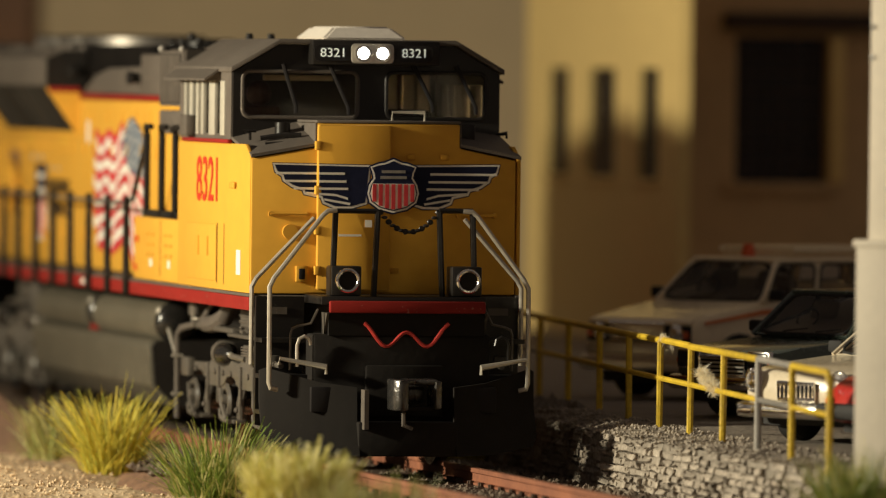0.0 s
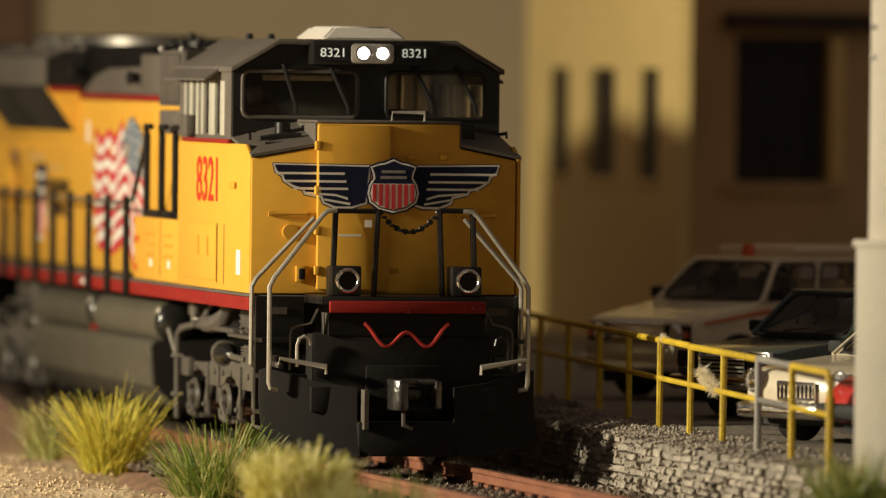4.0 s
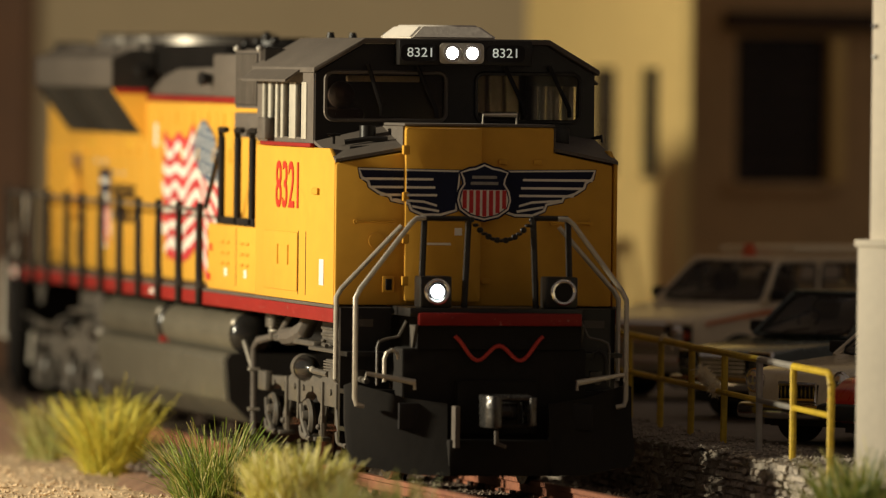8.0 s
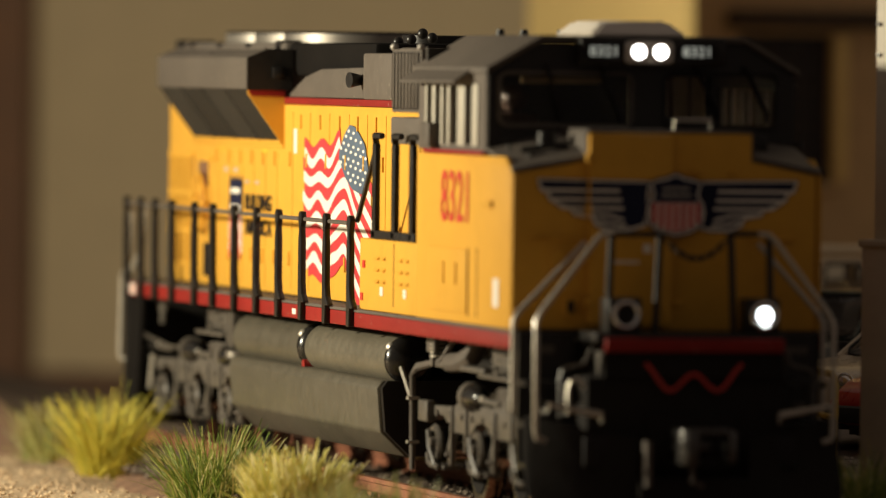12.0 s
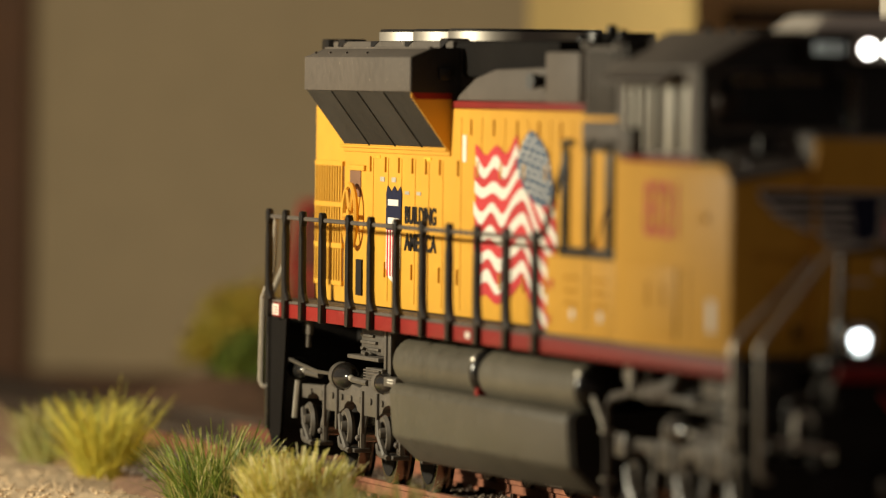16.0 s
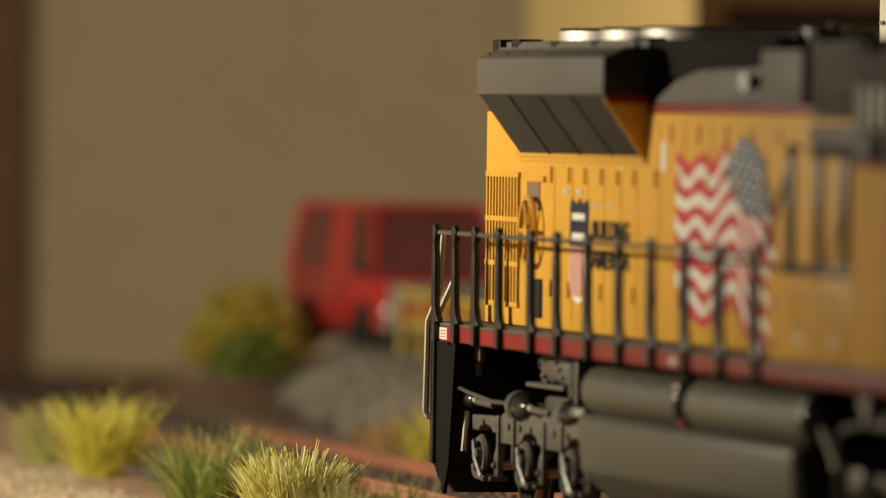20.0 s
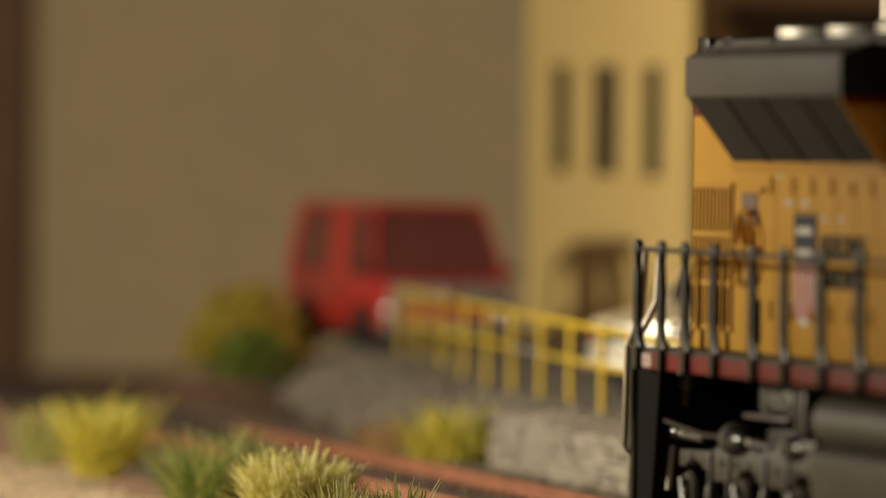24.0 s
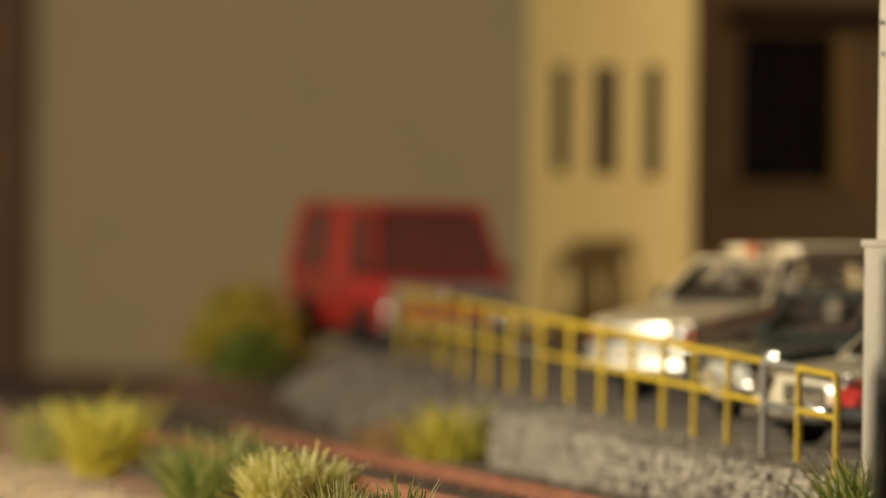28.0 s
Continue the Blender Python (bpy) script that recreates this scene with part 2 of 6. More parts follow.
def solid(name, bm, mat, label="", category="", at=None, kind="", group="", smooth=True):
    ob = new(name, finish(name, bm, mat, smooth))
    if at is not None:
        ob.matrix_basis = at
    return tagged(ob, label, category, group, kind)


def B():
    return bmesh.new()


def lettering(name, text, size, mat, parent, at, stretch=1.0, label="", bold=0.0):
    """Writing in the built-in font, size = cap height in prototype metres; lies in its x-y plane, at places it."""
    cu = bpy.data.curves.new(name, "FONT")
    cu.body = text
    cu.size = size * U / 0.69
    cu.align_x, cu.align_y = "CENTER", "CENTER"
    cu.extrude = 0.004 * U
    cu.offset = bold * U
    tmp = bpy.data.objects.new(name, cu)
    scene.collection.objects.link(tmp)
    dg = bpy.context.evaluated_depsgraph_get()
    me = bpy.data.meshes.new_from_object(tmp.evaluated_get(dg))
    bpy.data.objects.remove(tmp)
    bpy.data.curves.remove(cu)
    for v in me.vertices:
        v.co.x *= stretch
    me.materials.clear()
    me.materials.append(mat)
    ob = new(name, me)
    ob.parent = parent
    ob.matrix_basis = at
    return tagged(ob, label) if label else ob




def rounded(x0, x1, z0, z1, r, n=4):
    pts = []
    for cx, cz, a0 in ((x1 - r, z1 - r, 0), (x0 + r, z1 - r, 90), (x0 + r, z0 + r, 180), (x1 - r, z0 + r, 270)):
        for i in range(n + 1):
            a = radians(a0 + 90 * i / n)
            pts.append((cx + r * math.cos(a), cz + r * math.sin(a)))
    return pts


# ---- the layout: ground, track, platform, walls ----
def rough_sheet(name, x0, x1, y0, y1, step, height, mat, label, category, kind="structure"):
    nx, ny = int((x1 - x0) / step) + 1, int((y1 - y0) / step) + 1
    verts, faces = [], []
    for j in range(ny):
        for i in range(nx):
            x, y = x0 + i * step, y0 + j * step
            verts.append((x * U, y * U, height(x, y) * U))
    for j in range(ny - 1):
        for i in range(nx - 1):
            a = j * nx + i
            faces.append((a, a + 1, a + nx + 1, a + nx))
    me = bpy.data.meshes.new(name)
    me.from_pydata(verts, [], faces)
    me.materials.append(mat)
    for p in me.polygons:
        p.use_smooth = True
    return tagged(new(name, me), label, category, kind=kind)


def fuzz(x, y, s, a):
    return a * noise.noise((x * s, y * s, 3.7))


def edge_x(y):
    return 2.86 + 0.028 * max(0.0, y) - 0.05 * max(0.0, -9.5 - y) ** 2 + 0.0095 * max(0.0, y - 22) ** 2


def soil_height(x, y):
    mound = 0.62 * math.exp(-((x - 3.6) / 1.3) ** 2 - ((y - 27.8) / 3.2) ** 2)
    far = min(1.0, max(0.0, (y - 22 + 0.25 * x) / 22))
    along = min(1.0, max(0.0, (y - 10) / 4))
    mound += 0.62 * along * math.exp(-((x + 2.2) / 0.42) ** 2)
    return -0.27 - 0.45 * far * (1 - 0.6 * (abs(x + 2.2) < 1.0)) + fuzz(x, y, 0.9, 0.05) + fuzz(x, y, 3.0, 0.03) + mound - (0.5 if x > edge_x(y) + 1.2 and y < 38 else 0) - 0.45 * min(1.0, max(0.0, (-2.2 - x) / 0.8))


def sand_height(x, y):
    edge = -2.2 + fuzz(x * 0.3, y, 0.5, 0.7)
    rise = min(1.0, max(-1.0, (edge - x) / 0.9))
    far = min(1.0, max(0.0, (y - 10) / 12))
    near = min(1.0, max(0.0, (-3.0 - y) / 7))
    return -0.42 + 0.13 * rise + 0.17 * near - 0.35 * far + fuzz(x, y, 0.7, 0.10) + fuzz(x, y, 2.4, 0.05)


rough_sheet("ground", -70, 70, -75, 75, 0.6, soil_height, SOIL, "brown earth scatter covering the layout board", "ground")
rough_sheet("sandy_verge", -24, -1.6, -30, 26, 0.28, sand_height, SAND, "pale sandy scatter beside the track", "sand")

track = thing("railway_track", "rust-brown model rails on dark sleepers and ballast", "railway track", on(0, 0), kind="structure")
RAILPROFILE = [(-0.075, -0.18), (0.075, -0.18), (0.075, -0.155), (0.018, -0.14), (0.018, -0.06), (0.04, -0.045), (0.04, 0.0), (-0.04, 0.0), (-0.04, -0.045), (-0.018, -0.06), (-0.018, -0.14), (-0.075, -0.155)]
for sx in (-1, 1):
    part("rail", prism(B(), [(sx * 0.76 + x, z) for x, z in RAILPROFILE], "y", -60, 12.9), RUST, track, "rust-painted rail with worn top", smooth=False)
    part("rail", prism(B(), [(sx * 0.76 + x, z) for x, z in RAILPROFILE], "y", 12.95, 60), TIE, track, "dark brown rail beyond the joint", smooth=False)
    part("rail_joint", box(B(), sx * 0.76 - 0.055, sx * 0.76 + 0.055, 12.6, 13.25, -0.15, -0.05, 0.01), TIE, track, "dark rail joiner")
bm = box(B(), -1.3, 1.3, -0.12, 0.12, -0.30, -0.185, 0.015)
for sx in (-1, 1):
    box(bm, sx * 0.76 - 0.16, sx * 0.76 + 0.16, -0.085, 0.085, -0.19, -0.172)
    for dx in (-0.105, 0.105):
        for dy in (-0.05, 0.05):
            box(bm, sx * 0.76 + dx - 0.022, sx * 0.76 + dx + 0.022, dy - 0.02, dy + 0.02, -0.18, -0.135)
sleeper = finish("sleeper", bm, TIE)
y = -24.0
while y < 34:
    shared("sleeper", sleeper, track, on(random.uniform(-0.02, 0.02), y, 0, random.uniform(-0.6, 0.6)))
    y += 0.56


def pebbles(name, n, place, size, mat, label, category):
    """Loose stones, each a small lump of eight faces."""
    verts, faces = [], []
    for _ in range(n):
        x, y, z = place()
        s = size * random.uniform(0.5, 1.3)
        a = random.random() * 6.28
        k = len(verts)
        for dx, dy, dz in ((1, 0, 0), (0, 1, 0), (-1, 0, 0), (0, -1, 0), (0, 0, 0.8), (0, 0, -0.8)):
            q = s * random.uniform(0.7, 1.2)
            verts.append(((x + q * (dx * math.cos(a) - dy * math.sin(a))) * U, (y + q * (dx * math.sin(a) + dy * math.cos(a))) * U, (z + q * dz) * U))
        for i in range(4):
            faces += [(k + i, k + (i + 1) % 4, k + 4), (k + (i + 1) % 4, k + i, k + 5)]
    me = bpy.data.meshes.new(name)
    me.from_pydata(verts, [], faces)
    me.materials.append(mat)
    return tagged(new(name, me), label, category, kind="stuff")


pebbles("ballast", 15000, lambda: (random.uniform(-2.2, 2.2), random.uniform(-16, 24), -0.225 + random.uniform(-0.03, 0.03)), 0.055, BALLAST, "fine grey-brown ballast grains between the sleepers", "ballast")
pebbles("sand_grains", 7000, lambda: (lambda x, y: (x, y, sand_height(x, y) + 0.01))(random.uniform(-9, -2.2), random.uniform(-17, 12)), 0.027, SAND, "loose pale sand grains", "sand")

# paved yard behind a stone retaining wall
PAVE = 0.31


def yard_height(x, y):
    e = min(1.0, max(0.0, (x - edge_x(y) - 0.02) / 0.35))
    drop = min(1.0, max(0.0, (y - 8) / 5)) * max(0.0, 1 - (x - edge_x(y)) / 1.3)
    rise = min(1.0, max(0.0, (y - 18) / 8))
    return PAVE + 0.14 * rise * rise * (3 - 2 * rise) - 0.55 * drop - 0.05 * (1 - e) + fuzz(x, y, 1.2, 0.02) + fuzz(x, y, 4.0, 0.018 + 0.05 * (1 - e))


def spread(x, y):
    """Scale of the yard about the camera's eye, fitted to its view."""
    k = max(0.950, 25.09 / (25.77 + 0.0795 * y))
    f = min(1.0, max(0.0, (x - edge_x(y)) / 0.7))
    return max(0.972, k) * (1 - f) + k * f


# slides a plan point along its sight line to fit the camera's view
def laid(x, y, z):
    return EYE + (Vector((x, y, z)) - EYE) * spread(x, y)


def yard(x, y, z=0.0, rz=0.0):
    """A standing thing's pose in the yard, from its plan scaled about the eye."""
    return Matrix.Translation(laid(x, y, z) * U) @ pose(0, 0, 0, 0, 0, rz) @ Matrix.Scale(spread(x, y), 4)


nx = 120
verts, faces = [], []
rows = []
y = -13.0
while y < 40:
    rows.append(y)
    y += 0.3
for y in rows:
    for i in range(nx + 1):
        f = i / nx
        x = edge_x(y) + 0.06 + 32 * f ** 2.2
        verts.append(tuple(laid(x, y, yard_height(x, y)) * U))
for j in range(len(rows) - 1):
    for i in range(nx):
        a = j * (nx + 1) + i
        faces.append((a, a + 1, a + nx + 2, a + nx + 1))
me = bpy.data.meshes.new("pavement")
me.from_pydata(verts, [], faces)
me.materials.append(PAVING)
for p in me.polygons:
    p.use_smooth = True
tagged(new("pavement", me), "worn grey asphalt of the parking yard", "pavement", kind="structure")
pebbles("yard_grit", 3200, lambda: (lambda y: (lambda x: laid(x, y, yard_height(x, y) + 0.01))(edge_x(y) + 0.05 + random.random() ** 2 * 1.1))(random.uniform(-9, 14)), 0.026, STONE, "loose stone grit along the wall top", "grit")

# buildings behind the yard
building = thing("yard_building", "cream rendered building, its front's shade painted in ochre", "building", Matrix.Translation(EYE * U * 0.01) @ Matrix.Scale(0.99, 4), kind="structure")
BX, BY = 9.0, 24.1
SIDEWIN = ((25.52, 26.85), (28.25, 30.1), (31.33, 32.8))
WZ0, WZ1 = 2.92, 4.46
ys = [BY] + [v for span in SIDEWIN for v in span] + [34.2]
bm = holed(ys, (-0.2, WZ0, WZ1, 9.5), {(1, 1), (3, 1), (5, 1)}, lambda u, v: (BX, u, v), (0.14, 0, 0))
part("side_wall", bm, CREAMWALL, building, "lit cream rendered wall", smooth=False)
for a, b in SIDEWIN:
    w = part("window", box(B(), BX + 0.07, BX + 0.10, a, b, WZ0, WZ1), DARKWIN, building, "tall narrow dark window")
    part("window_sill", box(B(), BX - 0.05, BX + 0.06, a - 0.1, b + 0.1, WZ0 - 0.09, WZ0 - 0.005, 0.01), CREAMWALL, w)
    part("window_frame", box(B(), BX + 0.03, BX + 0.068, (a + b) / 2 - 0.05, (a + b) / 2 + 0.05, WZ0, WZ1), DARKWIN, w)
FX0, FX1, FZ0, FZ1 = 10.46, 11.80, 2.87, 4.93
FY = 27.0
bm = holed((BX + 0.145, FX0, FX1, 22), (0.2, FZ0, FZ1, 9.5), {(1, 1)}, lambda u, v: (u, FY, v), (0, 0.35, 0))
part("front_wall", bm, FACADE, building, "rendered wall, part of its shade painted in as ochre", smooth=False)
w = part("window", box(B(), FX0, FX1, FY + 0.220, FY + 0.280, FZ0, FZ1), DARKWIN, building, "large dark barred window")
for i in range(1, 6):
    x = FX0 + (FX1 - FX0) * i / 6
    part("window_bar", box(B(), x - 0.02, x + 0.02, FY + 0.120, FY + 0.160, FZ0, FZ1), TIE, w)
for i in range(1, 8):
    z = FZ0 + (FZ1 - FZ0) * i / 8
    part("window_bar", box(B(), FX0, FX1, FY + 0.165, FY + 0.200, z - 0.02, z + 0.02), TIE, w)
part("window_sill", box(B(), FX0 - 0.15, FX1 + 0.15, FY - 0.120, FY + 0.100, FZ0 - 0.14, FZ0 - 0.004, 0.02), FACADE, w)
# the jamb's pale colour stands in for a strip of light
part("window_jamb", box(B(), FX1 + 0.004, FX1 + 0.2, FY - 0.160, FY - 0.002, FZ0, FZ1, 0.02), CREAMWALL, w, "window jamb painted pale as a lit strip")
part("lintel", box(B(), FX0 - 0.2, 13.7, FY - 0.250, FY - 0.003, FZ1 + 0.1, FZ1 + 0.34, 0.02), TIE, building, "dark wooden lintel beam")

# board behind the layout, laid out square to the lens: x to the side, y away
VIEW = on(EYE.x, EYE.y, 0, -11.749)
solid("backdrop", box(B(), -30, 30, 168, 168.6, -8, 40), CARD, "plain tan backdrop board", "backdrop", VIEW, "structure")
solid("backdrop_edge", box(B(), -13, -6.95, 167.4, 167.95, -8, 40), WOODSHADE, "brown upright board beside the backdrop", "board", VIEW, "structure")
solid("skirting", box(B(), -6.9, 4.5, 166.6, 167.9, -8, -0.75, 0.05), WOODSHADE, "dark brown ledge at the foot of the backdrop", "ledge", VIEW, "structure")

# pier at the yard's corner
pier = thing("lamp_pier", "pale grey pier with a slimmer upper shaft", "pier", on(3.41, -10.3, 0.11, -53) @ Matrix.Scale(0.975, 4))
part("base", box(B(), -0.40, 0.40, -0.40, 0.40, 0.15, 2.62, 0.02), CONCRETE, pier)
part("plinth_cap", box(B(), -0.425, 0.425, -0.425, 0.425, 2.60, 2.68, 0.015), CONCRETE, pier)
part("shaft", box(B(), -0.31, 0.31, -0.31, 0.31, 2.66, 7.0, 0.02), CONCRETE, pier)
for i in range(14):
    z = 2.9 + 0.3 * i
    part("rung", box(B(), -0.06, 0.315, -0.33, -0.312, z, z + 0.03), GALV, pier)
for z in (4.6, 4.92):
    part("bolt", rod(B(), (-0.27, -0.33, z), (-0.27, -0.31, z), 0.025, 8), CHROME, pier)


# yellow railing along the wall
fence = thing("yard_railing", "yellow painted pipe railing with chipped paint", "railing", on(0, 0))


def rail_at(y, h=0.0):
    return laid(3.62 + 0.0795 * y, y, PAVE + h)


POSTS = (-9.04, -6.62, -4.33, -1.84, 0.58, 2.93, 5.39, 7.85, 10.6, 13.25, 15.9, 18.4, 20.8, 23.0, 25.3, 27.5)
TOP, MID = 1.0, 0.56
for i, y in enumerate(POSTS):
    lean = random.uniform(-0.03, 0.03)
    part("post", tube(B(), [rail_at(y, -0.08), rail_at(y, TOP + (0.0 if y > -8 else -0.09)) + Vector((lean * 0.5, lean, 0))], 0.038, 8), GALV if i in (2,) else FENCE, fence)
for k, (a, b) in enumerate(zip(POSTS, POSTS[1:])):
    if k == 0:
        tube_pts = [rail_at(a, TOP - 0.12), rail_at(a + 0.05, TOP - 0.04), rail_at(a + 0.16, TOP), rail_at(b, TOP)]
    else:
        tube_pts = [rail_at(a, TOP), rail_at(b, TOP + random.uniform(-0.01, 0.01))]
    part("top_rail", tube(B(), tube_pts, 0.038, 8), GALV if k == 1 else FENCE, fence)
    part("mid_rail", tube(B(), [rail_at(a, MID), rail_at(b, MID)], 0.032, 8), GALV if k in (1, 9) else FENCE, fence)


def fluff(a, b, r, n, label):
    """A clump of short pale fibres tangled along the line from a to b."""
    a, b = Vector(a), Vector(b)
    m = (a + b) / 2
    verts, faces = [], []
    for _ in range(n):
        p = a.lerp(b, random.random()) - m + Vector([random.gauss(0, r * 0.30) for _ in range(3)])
        d = Vector([random.gauss(0, 1) for _ in range(3)]).normalized() * r * random.uniform(0.5, 1.1)
        s = d.cross(Vector([random.gauss(0, 1) for _ in range(3)])).normalized() * r * 0.06
        k = len(verts)
        bend = Vector([random.gauss(0, r * 0.12) for _ in range(3)])
        verts += [tuple(q * U) for q in (p - s, p + s, p + d * 0.55 + bend + s * 0.8, p + d * 0.55 + bend - s * 0.8, p + d + bend * 2)]
        faces += [(k, k + 1, k + 2, k + 3), (k + 3, k + 2, k + 4)]
    me = bpy.data.meshes.new("fluff_tuft")
    me.from_pydata(verts, [], faces)
    me.materials.append(WOOL)
    ob = tagged(new("fluff_tuft", me), label, "scatter fluff")
    ob.matrix_basis = on(*m)
    return ob


fluff(rail_at(-0.20, 0.73), rail_at(-1.38, 0.56), 0.075, 2600, "pale fluffy clump caught on the railing")
fluff(rail_at(2.78, TOP + 0.03), rail_at(2.55, TOP + 0.02), 0.055, 320, "small pale clump stuck on the railing")
fluff(rail_at(2.25, TOP - 0.02), rail_at(1.95, TOP - 0.09), 0.05, 30, "few pale fibres hanging from the railing")

# ---- the locomotive: x to its left side, y back from the nose, z up from the rail ----
loco = thing("diesel_locomotive", "yellow and grey model diesel locomotive with red sills", "locomotive", on(0, 0))
wheelsets, ditch_lamps = [], []

# frame
part("deck", box(B(), -1.50, 1.50, 0.0, 21.5, 1.79, 1.87, 0.01), GREY, loco, "grey walkway deck")
# matte black here stands in for the deep shade above the bogies
part("underframe", box(B(), -0.5, 0.5, -0.3, 21.9, 1.25, 1.78), MATTEBLACK, loco)
for sx in (-1, 1):
    part("side_sill", box(B(), sx * 1.53 - 0.03, sx * 1.53 + 0.03, -0.02, 21.35, 1.695, 1.845, 0.008), RED, loco, "red side sill with chipped paint")
    part("sill_lip", box(B(), sx * 1.53 - 0.035, sx * 1.53 + 0.035, -0.03, 21.4, 1.848, 1.882, 0.006), GREY, loco)

# nose
bm = B()
NOSE = [(-1.54, 1.885), (1.485, 1.885), (1.485, 3.40), (0.84, 3.53), (0.84, 3.80), (-0.79, 3.80), (-0.79, 3.53), (-1.54, 3.40)]
prism(bm, NOSE, "y", 0.0, 1.18, 0.02)
nose = part("nose", bm, YELLOW, loco, "yellow short nose")
part("nose_door", prism(B(), rounded(-0.80, 0.03, 1.93, 3.785, 0.03), "y", -0.10, -0.002, 0.012), YELLOW, nose, "raised yellow nose door")
for z in (2.1, 2.55, 3.0, 3.5):
    part("hinge", box(B(), -0.83, -0.76, -0.115, -0.02, z, z + 0.10, 0.01), YELLOW, nose)
for sx in (-1, 1):
    bm = B()
    x0, x1 = (-1.545, -0.80) if sx < 0 else (0.85, 1.545)
    za, zb = (3.41, 3.545) if sx < 0 else (3.545, 3.41)
    lo = [bm.verts.new(p) for p in ((x0, -0.01, za), (x1, -0.01, zb), (x1, 1.25, zb + 0.24), (x0, 1.25, za + 0.19))]
    hi = [bm.verts.new((v.co.x, v.co.y, v.co.z + 0.035)) for v in lo]
    for f in ((0, 1, 2, 3), (4, 7, 6, 5), (0, 4, 5, 1), (1, 5, 6, 2), (2, 6, 7, 3), (3, 7, 4, 0)):
        bm.faces.new([(lo + hi)[i] for i in f])
    bmesh.ops.recalc_face_normals(bm, faces=bm.faces)
    part("nose_shoulder", bm, GREY, loco, "grey anti-slip nose shoulder")
part("nose_top", box(B(), -0.80, 0.85, 0.0, 1.2, 3.803, 3.835, 0.01), GREY, nose)
for x in (-0.812, 0.842):
    part("nose_cheek", prism(B(), [(0.02, 3.50), (1.18, 3.50), (1.18, 3.80), (0.02, 3.80)], "x", x, x + 0.02), GREY, nose, "grey side of the raised nose top")
# side panels of the cab below the windows
for sx in (-1, 1):
    part("cab_side_panel", prism(B(), [(0.03, 1.885), (4.55, 1.885), (4.55, 3.555), (0.34, 3.555), (0.03, 3.42)], "x", sx * 1.505, sx * 1.55, 0.01), YELLOW, loco, "yellow cab side panel")
    part("panel_seam", box(B(), sx * 1.551 - 0.003, sx * 1.551 + 0.003, 1.58, 1.60, 1.95, 2.64), PRINTBLACK, loco)
    part("panel_seam", box(B(), sx * 1.551 - 0.003, sx * 1.551 + 0.003, 2.0, 2.02, 1.95, 2.64), PRINTBLACK, loco)
    part("access_door", box(B(), sx * 1.558 - 0.008, sx * 1.558 + 0.008, 2.03, 3.95, 1.98, 2.62, 0.006), YELLOW, loco)
    for y in (2.5, 3.1):
        part("door_latch", box(B(), sx * 1.572 - 0.01, sx * 1.572 + 0.01, y, y + 0.05, 2.26, 2.48, 0.006), YELLOW, loco)
    part("marker_plate", box(B(), sx * 1.554 - 0.004, sx * 1.554 + 0.004, 0.55, 0.80, 2.08, 2.36), WHITE, loco, "white printed data panel")
    part("cab_ledge", box(B(), sx * 1.565 - 0.03, sx * 1.565 + 0.03, 1.2, 4.1, 3.556, 3.60, 0.008), RED, loco, "red stripe under the cab windows")
    part("kick_plate", box(B(), sx * 1.57 - 0.012, sx * 1.57 + 0.012, 0.85, 1.15, 3.05, 3.12, 0.006), YELLOW, loco)
lettering("road_number", "8321", 0.50, NUMRED, loco, on(-1.556, 2.62, 3.105, -90, 90), 1.02, "red road number", bold=0.003)
lettering("road_number", "8321", 0.50, NUMRED, loco, on(1.556, 2.62, 3.105, 90, 90), 1.02, "red road number", bold=0.003)

# cab front with its two window openings
bm = B()
CZ0, CZ1, CY0, CY1 = 3.555, 4.68, 1.18, 1.27
WL, WR = (-1.42, -0.12), (0.24, 1.36)
xs = (-1.54, WL[0], WL[1], WR[0], WR[1], 1.54)
grid = [[bm.verts.new((x * (1.0 / 1.54 if z > 4.5 else 1.0), CY0, z)) for x in xs] for z in (CZ0, 3.87, 4.36, 4.68)]
for j in range(3):
    for i in range(5):
        if j != 1 or i % 2 == 0:
            bm.faces.new((grid[j][i], grid[j][i + 1], grid[j + 1][i + 1], grid[j + 1][i]))
made = bmesh.ops.extrude_face_region(bm, geom=bm.faces[:])
for v in made["geom"]:
    if isinstance(v, bmesh.types.BMVert):
        v.co.y = CY1
bmesh.ops.recalc_face_normals(bm, faces=bm.faces)
cab = part("cab_front", bm, BLACK, loco, "black cab front with two windscreens", smooth=False)
for a, b in (WL, WR):
    pts = rounded(a - 0.015, b + 0.015, 3.855, 4.375, 0.09, 5)
    ring = [(x, CY0 - 0.012, z) for x, z in pts] + [(pts[0][0], CY0 - 0.012, pts[0][1])]
    part("window_seal", tube(B(), ring, 0.022, 6), BLACK if a > 0 else GREY, cab)
    p = part("windscreen", box(B(), a, b, CY0 + 0.03, CY0 + 0.045, 3.87, 4.36), CABGLASS, cab, "clear windscreen")
    p.visible_shadow = False
for a, b in (((-0.98, 4.46), (-0.83, 4.0)), ((-0.45, 4.47), (-0.22, 3.98)), ((0.52, 4.47), (0.75, 4.02)), ((1.02, 4.46), (1.25, 4.0))):
    part("wiper", tube(B(), [(a[0], CY0 - 0.06, a[1]), (b[0], CY0 - 0.05, b[1]), (b[0] + 0.01, CY0 - 0.03, b[1] - 0.09)], 0.023, 6), PRINTBLACK, cab)

